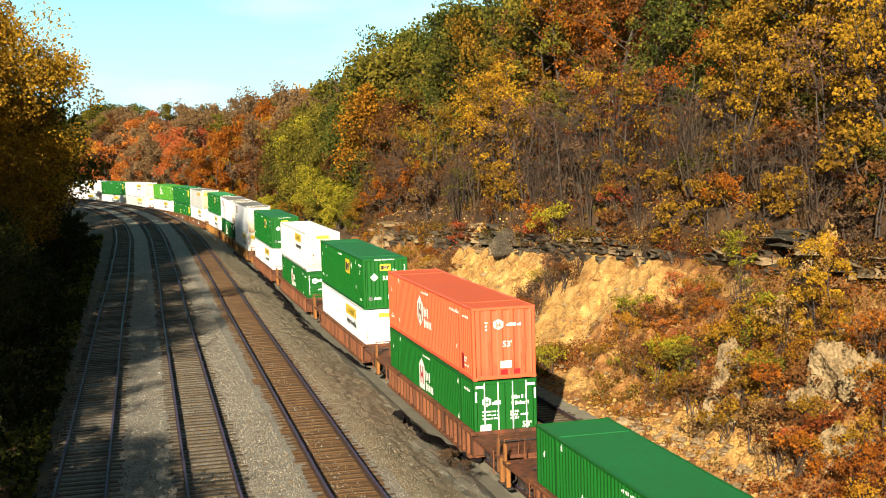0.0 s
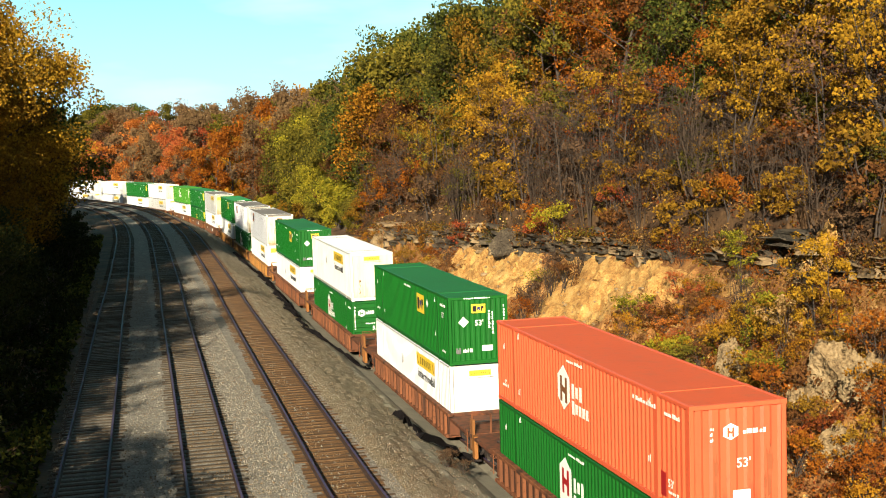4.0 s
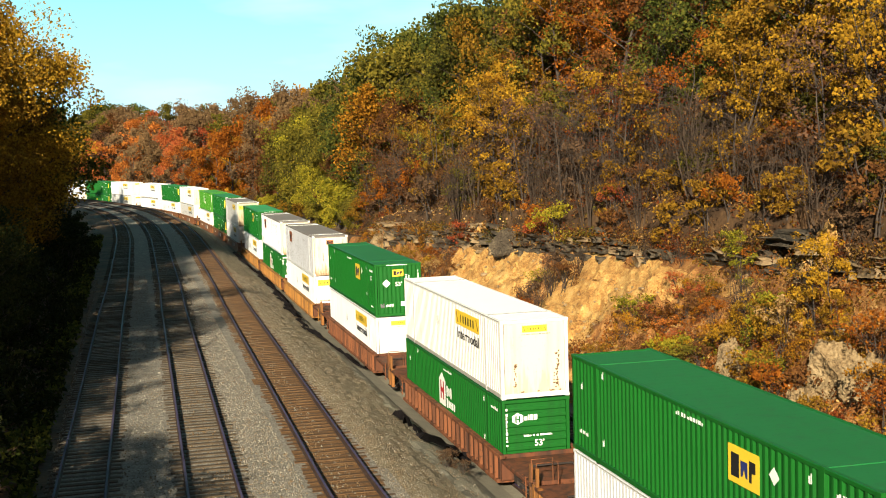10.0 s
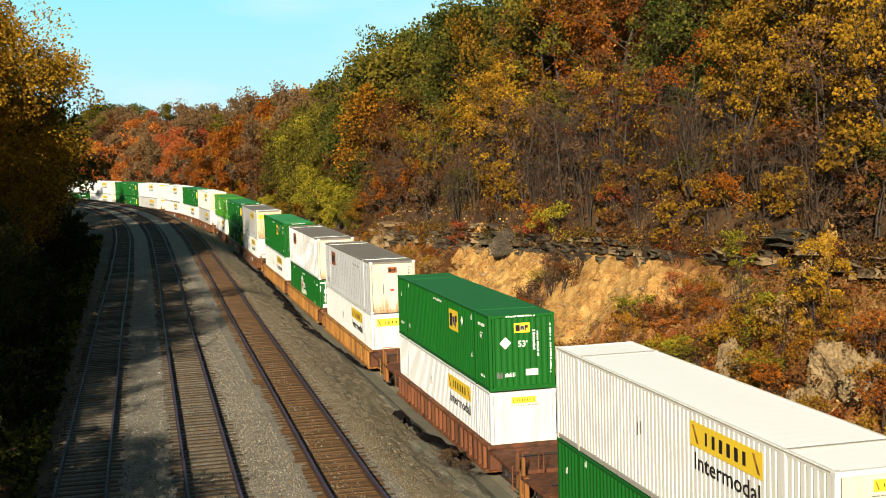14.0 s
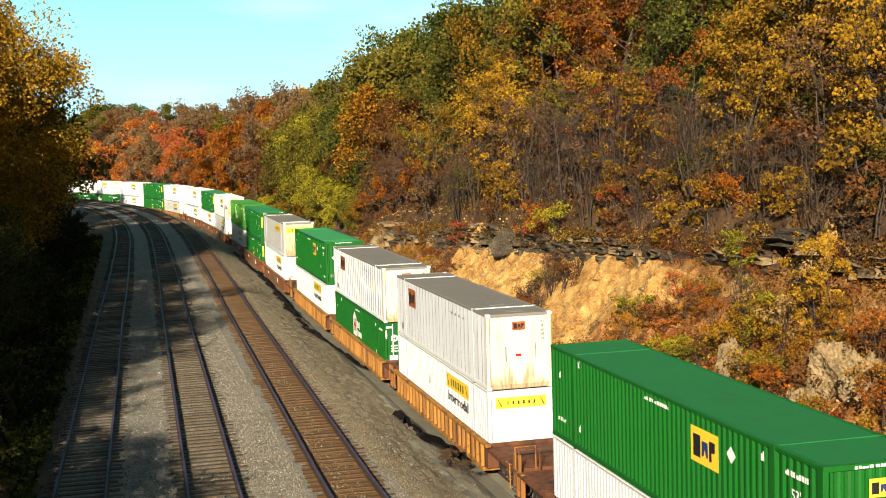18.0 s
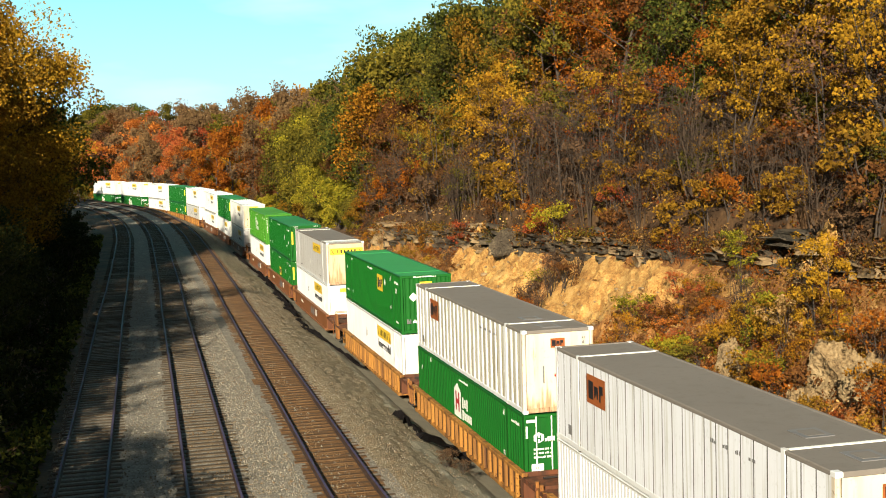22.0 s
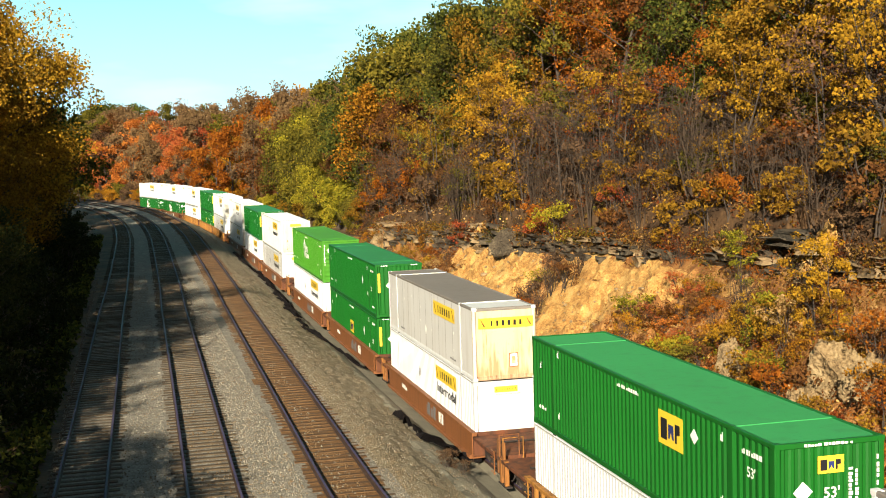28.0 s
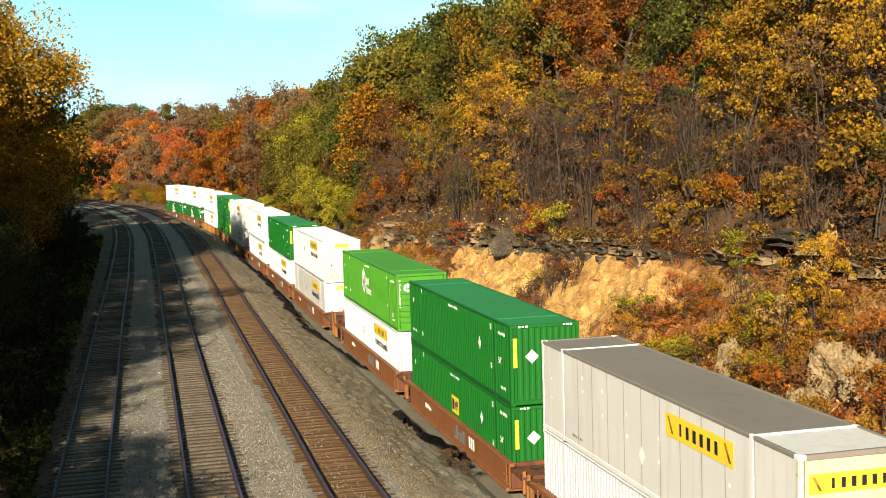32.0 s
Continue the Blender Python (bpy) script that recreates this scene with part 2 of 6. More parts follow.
LEAF = {
    "yellow": leaves("yellow_leaves", [(0.1, (0.060, 0.030, 0.004)), (0.4, (0.235, 0.122, 0.008)), (0.9, (0.430, 0.242, 0.018))]),
    "gold": leaves("golden_brown_leaves", [(0.1, (0.063, 0.034, 0.006)), (0.5, (0.199, 0.102, 0.009)), (0.9, (0.306, 0.176, 0.017))]),
    "orange": leaves("orange_leaves", [(0.1, (0.079, 0.020, 0.005)), (0.5, (0.238, 0.068, 0.007)), (0.9, (0.312, 0.113, 0.011))]),
    "red": leaves("red_leaves", [(0.1, (0.051, 0.015, 0.006)), (0.5, (0.174, 0.039, 0.010)), (0.9, (0.245, 0.086, 0.015))]),
    "rust": leaves("rust_brown_leaves", [(0.1, (0.034, 0.015, 0.006)), (0.5, (0.108, 0.043, 0.013)), (0.9, (0.181, 0.079, 0.022))]),
    "olive": leaves("olive_green_leaves", [(0.1, (0.028, 0.027, 0.006)), (0.5, (0.098, 0.088, 0.011)), (0.9, (0.205, 0.155, 0.018))]),
    "green": leaves("green_leaves", [(0.1, (0.020, 0.026, 0.006)), (0.5, (0.058, 0.071, 0.011)), (0.9, (0.143, 0.130, 0.018))]),
    "straw": leaves("dry_straw_leaves", [(0.1, (0.110, 0.055, 0.018)), (0.5, (0.270, 0.155, 0.050)), (0.9, (0.400, 0.265, 0.110))]),
    # the left bank's deep shade is put into this leaf colour
    "dark": leaves("shade_darkened_green_leaves", [(0.1, (0.008, 0.011, 0.003)), (0.5, (0.018, 0.024, 0.005)), (0.9, (0.040, 0.040, 0.009))]),
    "dull": leaves("dull_brown_leaves", [(0.1, (0.033, 0.020, 0.012)), (0.5, (0.096, 0.056, 0.030)), (0.9, (0.158, 0.096, 0.053))]),
    "amber": leaves("amber_leaves", [(0.1, (0.060, 0.024, 0.004)), (0.45, (0.260, 0.110, 0.008)), (0.9, (0.410, 0.205, 0.016))]),
    "mauve": leaves("purplish_brown_leaves", [(0.1, (0.028, 0.015, 0.010)), (0.5, (0.092, 0.046, 0.027)), (0.9, (0.160, 0.085, 0.046))]),
    "flame": leaves("bright_orange_leaves", [(0.1, (0.150, 0.040, 0.010)), (0.5, (0.400, 0.125, 0.022)), (0.9, (0.560, 0.220, 0.040))]),
    "scarlet": leaves("pinkish_red_leaves", [(0.1, (0.110, 0.022, 0.010)), (0.5, (0.330, 0.072, 0.024)), (0.9, (0.440, 0.145, 0.040))]),
    "haze": leaves("greyish_brown_leaves", [(0.1, (0.070, 0.042, 0.022)), (0.5, (0.155, 0.092, 0.042)), (0.9, (0.225, 0.140, 0.062))]),
    "lime": leaves("yellow_green_leaves", [(0.1, (0.054, 0.058, 0.008)), (0.5, (0.200, 0.181, 0.013)), (0.9, (0.363, 0.280, 0.022))]),
}


# ---------------------------------------------------------------- mesh helpers
def mesh_of(name, verts, faces, mats=(), idx=None, smooth=False):
    me = bpy.data.meshes.new(name)
    me.from_pydata([tuple(v) for v in verts], [], faces)
    for m in mats:
        me.materials.append(m)
    if idx is not None:
        me.polygons.foreach_set("material_index", np.asarray(idx, dtype=np.int32))
    if smooth:
        me.polygons.foreach_set("use_smooth", [True] * len(me.polygons))
    me.update()
    return me


class Build:
    """Collects boxes, tubes and plates into one mesh."""

    def __init__(self):
        self.v, self.f, self.i = [], [], []

    def add(self, verts, faces, mat=0):
        k = len(self.v)
        self.v += [tuple(a) for a in verts]
        self.f += [tuple(k + j for j in f) for f in faces]
        self.i += [mat] * len(faces)
        return self

    def box(self, a, b, mat=0, c=0.0):
        (x0, y0, z0), (x1, y1, z1) = a, b
        if c:                                    # edges along the longest way are chamfered
            d = [x1 - x0, y1 - y0, z1 - z0]
            ax = d.index(max(d))
            p, q = [i for i in range(3) if i != ax]
            lo, hi = (x0, y0, z0), (x1, y1, z1)
            ring = [(lo[p] + c, lo[q]), (hi[p] - c, lo[q]), (hi[p], lo[q] + c), (hi[p], hi[q] - c), (hi[p] - c, hi[q]), (lo[p] + c, hi[q]), (lo[p], hi[q] - c), (lo[p], lo[q] + c)]
            vs = []
            for e in (lo[ax], hi[ax]):
                for u, w in ring:
                    v = [0, 0, 0]
                    v[ax], v[p], v[q] = e, u, w
                    vs.append(v)
            fs = [tuple((j, (j + 1) % 8, 8 + (j + 1) % 8, 8 + j)) for j in range(8)] + [tuple(range(7, -1, -1)), tuple(range(8, 16))]
            if ax == 1:
                fs = [tuple(reversed(f)) for f in fs]
            return self.add(vs, fs, mat)
        vs = [(x0, y0, z0), (x1, y0, z0), (x1, y1, z0), (x0, y1, z0), (x0, y0, z1), (x1, y0, z1), (x1, y1, z1), (x0, y1, z1)]
        return self.add(vs, [(3, 2, 1, 0), (4, 5, 6, 7), (0, 1, 5, 4), (1, 2, 6, 5), (2, 3, 7, 6), (3, 0, 4, 7)], mat)

    def tube(self, pts, radii, n=6, mat=0, cap=True):
        rings = []
        for i, p in enumerate(pts):
            p = Vector(p)
            d = (Vector(pts[min(i + 1, len(pts) - 1)]) - Vector(pts[max(i - 1, 0)])).normalized()
            a = d.orthogonal().normalized()
            c = d.cross(a)
            rings.append([p + (a * math.cos(6.2832 * k / n) + c * math.sin(6.2832 * k / n)) * radii[i] for k in range(n)])
        vs = [v for r in rings for v in r]
        fs = [(i * n + k, i * n + (k + 1) % n, (i + 1) * n + (k + 1) % n, (i + 1) * n + k) for i in range(len(pts) - 1) for k in range(n)]
        if cap:
            fs += [tuple(range(n - 1, -1, -1)), tuple((len(pts) - 1) * n + k for k in range(n))]
        return self.add(vs, fs, mat)

    def mesh(self, name, mats, smooth=False):
        return mesh_of(name, self.v, self.f, mats, self.i, smooth)


def part(name, me, mat, parent, label="", m=None):
    """One mesh object under a thing or a part."""
    if isinstance(me, Build):
        me = me.mesh(name, [mat] if mat else [])
    ob = new(name, me)
    ob.parent = parent
    if m is not None:
        ob.matrix_basis = m
    return tagged(ob, label) if label else ob


def colour(ob, *mats):
    """Materials on the object itself, so that alike meshes are shared."""
    for slot, m in zip(ob.material_slots, mats):
        slot.link = "OBJECT"
        slot.material = m
    return ob
# ---------------------------------------------------------------- ground: one sheet from the cutting to the horizon
BARE = ((59.5, 10.4, 6.5, 1.9), (54.0, 11.4, 4.0, 1.5), (42.0, 12.2, 6.0, 2.0), (36.0, 13.3, 4.0, 1.2), (41.5, 9.4, 4.5, 1.5), (32.0, 7.6, 4.0, 0.8), (20.5, 8.0, 5.0, 1.1), (13.0, 8.0, 4.0, 1.0), (28.0, 14.2, 2.5, 0.7), (88.0, 7.6, 5.0, 1.0))


def bare_patch(s, o):
    """Share of naked sandy rock: broad scars below the ledge, and the foot of the slope."""
    s, o = np.asarray(s, float), np.asarray(o, float)
    v = -0.55 + 0 * s
    for a, b, p, q in BARE:
        v = np.maximum(v, 0.55 - 0.55 * (((s - a) / p) ** 2 + ((o - b) / q) ** 2))
    return v - 0.75 * np.exp(-((s - 49.6 - 0.5 * (o - 11)) / 1.5) ** 2) * (o > 9.5) + 0.8 * wave(s * 2.2, o * 2.2, 21)


def track_o(k, s):
    base = {1: -15.95, 2: -12.05, 3: -8.03}
    if k > 3:
        return {4: 0.0, 5: 4.35}[k] + 0 * s
    return base[k] + np.interp(s, [10, 30, 56, 68, 100, 126, 150, 190, 240], [0, 0.23, 0.48, 0.68, 0.93, 1.15, 1.0, 0.5, 0.15])


def build_ground():
    so = np.concatenate([np.arange(-290, -40, 25), np.arange(-40, 0, 2), np.arange(0, 100, 0.5), np.arange(100, 180, 1.5), np.arange(180, 480, 5), np.arange(480, 2400, 80)])
    oo = np.concatenate([[-330, -200, -120, -80, -60], np.arange(-48, -26, 3), np.arange(-26, -18, 1.0), np.arange(-18, -10.2, 0.4), np.arange(-10.0, -6.2, 0.22), np.arange(-6.0, -2.2, 0.28),
                         np.arange(-2, 6.1, 0.8), [6.4], 1000 + np.arange(1, 34) / 34, 2000 + np.array([0, 0.05, 0.4, 0.74, 0.9, 1.1, 1.36, 1.8, 2.2, 2.6, 2.95, 3.25]), 2000 + np.arange(4.2, 24, 1.3), 2024 + np.arange(0, 60, 5), 2000 + np.array([90, 120, 200, 300, 500, 900, 1500, 2200])])
    Sg, Og = np.meshgrid(so, oo, indexing="ij")
    lo = ledge_o(Sg)                                                         # the rows follow the line of the ledge
    Og = np.where(Og < 500, Og, np.where(Og < 1500, 6.4 + (lo - 6.4) * (Og - 1000), lo + (Og - 2000)))
    Z = ground_z(Sg, Og)
    r = np.random.RandomState(3)
    Z = Z + ((Og > -6) & (Og < -2.6)) * r.uniform(-0.07, 0.07, Z.shape)
    Z = np.where(Sg > 700, Z * 0 + np.minimum(Z, 8), Z)
    X, Y = at_many(Sg, Og)
    n, m = Sg.shape
    V = np.stack([X, Y, Z], -1).reshape(-1, 3)
    k = np.arange(n * m).reshape(n, m)
    F = np.stack([k[:-1, :-1], k[:-1, 1:], k[1:, 1:], k[1:, :-1]], -1).reshape(-1, 4)
    sc, oc = (Sg[:-1, :-1] + Sg[1:, 1:]) / 2, (Og[:-1, :-1] + Og[1:, 1:]) / 2
    j = wave(sc * 1.5, oc * 3, 8)
    idx = np.zeros(sc.shape, int)                                            # forest floor
    idx[(oc > track_o(1, sc) - 0.95) & (oc < -2.9)] = 1                                      # ballast
    idx[(oc > -6.6 + 0.3 * j) & (oc < -2.9)] = 7                             # brownish shoulder
    idx[np.abs(oc - track_o(3, sc) + 0.08) < 0.98 + 0.25 * value_noise(sc * 1.9, oc * 0.4, 12)] = 2                                         # stained bed between the rails
    idx[(oc > -3.3 + 0.2 * j - 1.1 * (sc < 18.3)) & (oc < 6.3)] = 3                              # fine gravel of the lower bed
    cut = (oc > 6.3) & (oc < ledge_o(sc) + 0.1) & (sc < 105)
    idx[cut] = 4
    idx[(oc > ledge_o(sc) - 0.1) & (oc < ledge_o(sc) + 0.75) & (sc < 100)] = 5    # face of the ledge
    bed = cut & (idx == 4) & (bare_patch(sc, oc) < -0.02)
    idx[bed] = 6                                                             # soil and litter on the rock
    ob = new("ground", mesh_of("ground", V, F.tolist(), [M["soil"], M["ballast"], M["brown_ballast"], M["fine_gravel"], M["sandstone"], M["grey_rock"], M["slope_soil"], M["shoulder"]], idx.ravel()))
    tagged(ob, "railway cutting ground with ballast, leaf litter and sandy rock slope", "ground", kind="structure")


build_ground()

# ---------------------------------------------------------------- tracks
RAIL_PROFILE = [(-0.07, 0), (0.07, 0), (0.07, 0.025), (0.012, 0.04), (0.012, 0.12), (0.037, 0.135), (0.037, 0.172), (-0.037, 0.172), (-0.037, 0.135), (-0.012, 0.12), (-0.012, 0.04), (-0.07, 0.025)]


def build_track(k, s0, s1, zt, single, label):
    """Two rails and their ties; ties that lie near are parts of their own."""
    tr = tagged(new("railway_track"), label, "railway track", "tracks of the line")
    tr.location = at(s0, float(track_o(k, s0)), zt)
    inv = Vector(tr.location)
    ss = np.concatenate([np.arange(s0, min(s1, 140), 2.0), np.arange(min(s1, 140), s1, 4.0)])
    for side in (-1, 1):
        b = Build()
        n = len(RAIL_PROFILE)
        vs = []
        for s in ss:
            h = heading(s)
            c = at(s, float(track_o(k, s)) + side * 0.752, zt - 0.172) - inv
            vs += [(c.x + u * math.cos(h), c.y - u * math.sin(h), c.z + w) for u, w in RAIL_PROFILE]
        fs, mi = [], []
        for i in range(len(ss) - 1):
            for q in range(n):
                fs.append((i * n + q, i * n + (q + 1) % n, (i + 1) * n + (q + 1) % n, (i + 1) * n + q))
                mi.append(1 if q == 6 else 0)
        part("rail", mesh_of("rail", vs, [tuple(reversed(f)) for f in fs], [M["rail"], M["railhead"]], mi), None, tr)
    r = random.Random(k)
    shapes = []
    for v in range(6):
        b = Build()
        w, h = r.uniform(0.105, 0.125), 0.16
        b.box((-1.20 + r.uniform(-.10, .14), -w, -h), (1.20 + r.uniform(-.14, .10), w, 0), 0, 0.015)
        shapes.append(b.mesh("tie", [M["tie_brown"] if k == 3 else M["tie"]]))
    rest, s, count = Build(), s0, 0
    while s < s1:
        o = float(track_o(k, s)) + r.uniform(-.04, .04)
        rz = -heading(s) + r.uniform(-.012, .012)
        c = at(s, o, zt - (0.184 if k == 3 else 0.178) + r.uniform(-.022, .014)) - inv
        if single[0] < s < single[1]:
            t = part("tie", shapes[r.randrange(6)], None, tr)
            t.matrix_basis = Matrix.Translation(c) @ Matrix.Rotation(rz, 4, "Z")
        elif s < 220:
            ca, sa = math.cos(rz), math.sin(rz)
            vs = [(c.x + x * ca - y * sa, c.y + x * sa + y * ca, c.z + z) for z in (-.15, 0) for x, y in ((-1.2, -.11), (1.2, -.11), (1.2, .11), (-1.2, .11))]
            rest.add(vs, [(4, 5, 6, 7), (0, 1, 5, 4), (1, 2, 6, 5), (2, 3, 7, 6), (3, 0, 4, 7)])
        s += 0.53 + r.uniform(-.02, .02)
    if rest.v:
        tagged(part("tie_bed", rest, M["tie_brown"] if k == 3 else M["tie"], tr), kind="stuff")
    return tr


build_track(1, -20, 330, UP, (2, 60), "little-used railway track with rusty rails on weathered ties, partly shaded")
build_track(2, -20, 330, UP, (2, 75), "railway track with worn steel rails on timber ties in grey ballast")
build_track(3, -20, 330, UP, (2, 75), "railway track with steel rails on ties in rust-brown ballast")
build_track(4, -30, 440, LOW, (500, 501), "lower railway track that carries the container train")
build_track(5, -30, 330, LOW, (18, 40), "outer lower railway track at the foot of the rock cutting")
# ---------------------------------------------------------------- trees and shrubs
def leaf_cloud(r, centres, radii, per, size, squash=0.8, simple=False):
    """Small folded leaf pieces, scattered in clumps; simple ones have three corners."""
    C = np.repeat(np.array(centres), per, axis=0)
    R = np.repeat(np.array(radii), per)
    n = len(C)
    d = r.normal(size=(n, 3))
    d /= np.linalg.norm(d, axis=1)[:, None]
    P = C + d * (R * r.uniform(0.25, 1.0, n) ** 0.6)[:, None] * np.array([1, 1, squash])
    a = r.normal(size=(n, 3))
    a /= np.linalg.norm(a, axis=1)[:, None]
    b = np.cross(a, r.normal(size=(n, 3)))
    b /= np.linalg.norm(b, axis=1)[:, None]
    s = (size * r.uniform(0.55, 1.35, n))[:, None]
    nrm = np.cross(a, b)
    if simple:
        V = np.stack([P - a * s * 0.6, P + b * s * 0.62, P + a * s * 0.6 - b * s * 0.25], 1).reshape(-1, 3)
        return V, np.arange(n * 3).reshape(-1, 3)
    V = np.stack([P - a * s * 0.5, P + b * s * 0.38 + nrm * s * 0.12, P + a * s * 0.55, P - b * s * 0.38 + nrm * s * 0.12], 1).reshape(-1, 3)
    k = np.arange(n) * 4
    F = np.stack([k, k + 1, k + 2, k + 3], 1)
    return V, F


def tree_meshes(seed, height, spread, clumps, per, size, bare=0.35, stems=1, limbs=9, simple=False, twigs=3, thick=1.0):
    """Wood and crown of one tree; bare: the share of the height below the crown."""
    r = np.random.RandomState(seed)
    wood, centres, radii = Build(), [], []
    for st in range(stems):
        lean = r.uniform(-0.10, 0.10, 2) * (1 + stems * 0.6)
        base = np.array([r.uniform(-.4, .4), r.uniform(-.4, .4), 0]) * (stems > 1)
        top = base + np.array([lean[0] * height, lean[1] * height, height * 0.93])
        rad = thick * (0.011 * height + min(0.04, 0.006 * height))
        pts = [base + np.array([0, 0, -0.5])]
        for i in range(1, 7):
            u = i / 6
            pts.append(base + (top - base) * u + np.array([*r.uniform(-.03, .03, 2) * height * (u < 1), 0]) * u)
        wood.tube(pts, [rad * (1.5 if i == 0 else 1.08 - 0.95 * i / 6) for i in range(7)], 7)
        for j in range(limbs):
            u = bare * 0.75 + (0.97 - bare * 0.75) * (j + r.uniform(0, 1)) / limbs
            i = min(int(u * 6), 5)
            p = pts[i] + (pts[i + 1] - pts[i]) * (u * 6 - i)
            ang = j * 2.4 + r.uniform(-.5, .5)
            reach = spread * (0.55 + 0.55 * math.sin(math.pi * min(1, (u - bare * 0.7) / (1 - bare * 0.7)) ** 0.8)) * r.uniform(0.75, 1.15)
            out = np.array([math.cos(ang), math.sin(ang), 0])
            q1 = p + out * reach * 0.5 + np.array([0, 0, reach * 0.35])
            q2 = p + out * reach + np.array([0, 0, reach * 0.6])
            lr = rad * (0.5 - 0.3 * u)
            wood.tube([p, q1, q2], [lr, lr * 0.6, lr * 0.2], 5, cap=False)
            for t in range(twigs):
                e = p + (q2 - p) * r.uniform(0.4, 0.9)
                f = e + r.normal(size=3) * np.array([.3, .3, .2]) * reach + np.array([0, 0, 0.12 * reach])
                wood.tube([e, f], [lr * 0.35, lr * 0.1], 3, cap=False)
                centres.append(f), radii.append(spread * r.uniform(0.18, 0.34))
            centres.append(q2), radii.append(spread * r.uniform(0.2, 0.36))
        centres.append(top), radii.append(spread * 0.3)
    centres, radii = np.array(centres), np.array(radii)
    pick = r.choice(len(centres), clumps, replace=len(centres) < clumps)
    c = centres[pick] + r.normal(size=(clumps, 3)) * spread * 0.10
    c[:, 2] = np.maximum(c[:, 2], height * bare * 0.8)
    V, F = leaf_cloud(r, c, radii[pick], per, size, simple=simple)
    return wood.mesh("trunk", [M["bark"]]), mesh_of("crown", V, F.tolist(), [LEAF["gold"]])


def bare_meshes(seed, height, spread, stems, twigs):
    """A leafless thicket of stems with many thin twigs."""
    r = np.random.RandomState(seed)
    w = Build()
    for s in range(stems):
        a = r.uniform(0, 6.28)
        b = np.array([math.cos(a), math.sin(a), 0]) * r.uniform(0, 0.3) * spread
        t = b + np.array([math.cos(a) * spread * r.uniform(.2, .8), math.sin(a) * spread * r.uniform(.2, .8), height * r.uniform(0.6, 1)])
        mid = (b + t) / 2 + r.normal(size=3) * 0.06 * height
        q = 0.006 * height + 0.012
        w.tube([b - np.array([0, 0, .3]), mid, t], [q, q * .7, q * .2], 4, cap=False)
        for k in range(twigs):
            u = r.uniform(0.25, 1)
            p = b + (t - b) * u
            e = p + r.normal(size=3) * np.array([.22, .22, .1]) * height * 0.8 + np.array([0, 0, 0.13 * height])
            w.tube([p, e], [q * .4, q * .12], 3, cap=False)
    return w.mesh("stem", [M["twig"]])


TREES = {
    "tall": [tree_meshes(40 + i, 12.5 + i % 3, 3.0 + 0.25 * (i % 4), 80, 38, 0.25, 0.16, 1, 12, twigs=2, thick=0.8) for i in range(6)],
    "slim": [tree_meshes(60 + i, 8.0 + i % 3, 1.8 + 0.2 * (i % 3), 46, 34, 0.22, 0.14, 1 + i % 2, 8, thick=0.6) for i in range(6)],
    "sparse": [tree_meshes(260 + i, 6.6 + i % 3, 1.9 + 0.2 * (i % 3), 34, 17, 0.19, 0.12, 2 + i % 2, 9, twigs=8, thick=0.45) for i in range(6)],
    "broad": [tree_meshes(80 + i, 15 + i % 3, 5.0 + 0.4 * (i % 2), 150, 60, 0.34, 0.10, 1, 14) for i in range(4)],
    "leafy": [tree_meshes(95 + i, 15 + i % 3, 4.8, 210, 190, 0.165, 0.08, 1, 14) for i in range(3)],
    "far": [tree_meshes(100 + i, 16 + 0.8 * (i % 3), 4.2 + 0.4 * (i % 3), 90, 46, 0.44, 0.05, 1, 9, twigs=2) for i in range(6)],
    "dense": [tree_meshes(190 + i, 12 + i, 4.4, 150, 60, 0.22, 0.03, 1, 14, simple=True, twigs=2) for i in range(3)],
    "scrub": [tree_meshes(180 + i, 1.15 + 0.2 * (i % 3), 0.85, 40, 22, 0.10, 0.0, 7, 3, simple=True, twigs=1) for i in range(6)],
    "shrub": [tree_meshes(120 + i, 2.3 + 0.4 * (i % 3), 1.3, 34, 26, 0.17, 0.05, 3, 4, simple=True, twigs=2) for i in range(6)],
    "bush": [tree_meshes(140 + i, 4.2, 2.2, 70, 60, 0.24, 0.03, 4, 5) for i in range(2)],
}
THICKET = [bare_meshes(160 + i, 3.2 + i % 3, 1.3, 9, 12) for i in range(5)]
LABEL = {
    "yellow": "bright yellow autumn leaves", "gold": "golden brown autumn leaves", "orange": "orange autumn leaves", "red": "red autumn leaves", "dull": "dull brown leaves", "straw": "dry straw-coloured leaves",
    "rust": "thin rust-brown leaves", "olive": "olive-green leaves turning yellow", "green": "dark green leaves", "dark": "dense green leaves darkened for shade", "lime": "yellow-green leaves", "amber": "amber-orange leaves", "flame": "bright orange leaves", "scarlet": "pinkish red leaves", "haze": "thin greyish-brown leaves", "mauve": "thin purplish-brown leaves",
}
FORM = {"tall": ("slender woodland tree with %s", "tree", "trees on the wooded hillside"), "slim": ("young thin tree with %s", "tree", "saplings above the rock ledge"), "sparse": ("thin half-bare tree with %s", "tree", "saplings above the rock ledge"),
        "leafy": ("tall leafy tree with %s on the shaded bank", "tree", "large trees beside the line"), "broad": ("broad-crowned tree with %s", "tree", "large trees beside the line"), "far": ("tree with %s beyond the curve", "tree", "trees along the far curve"),
        "scrub": ("low scrub bush with %s on the cutting slope", "shrub", "shrubs on the cutting slope"), "shrub": ("low shrub with %s on the cutting slope", "shrub", "shrubs on the cutting slope"), "bush": ("dense bush with %s beside the track", "bush", "bushes beside the line")}
_cnt = random.Random(77)


def in_hollow(s, o):
    """The mouth of the hollow under the ledge, where nothing grows."""
    return 23.4 < s < 27.0 and 13.9 < o < 18.3


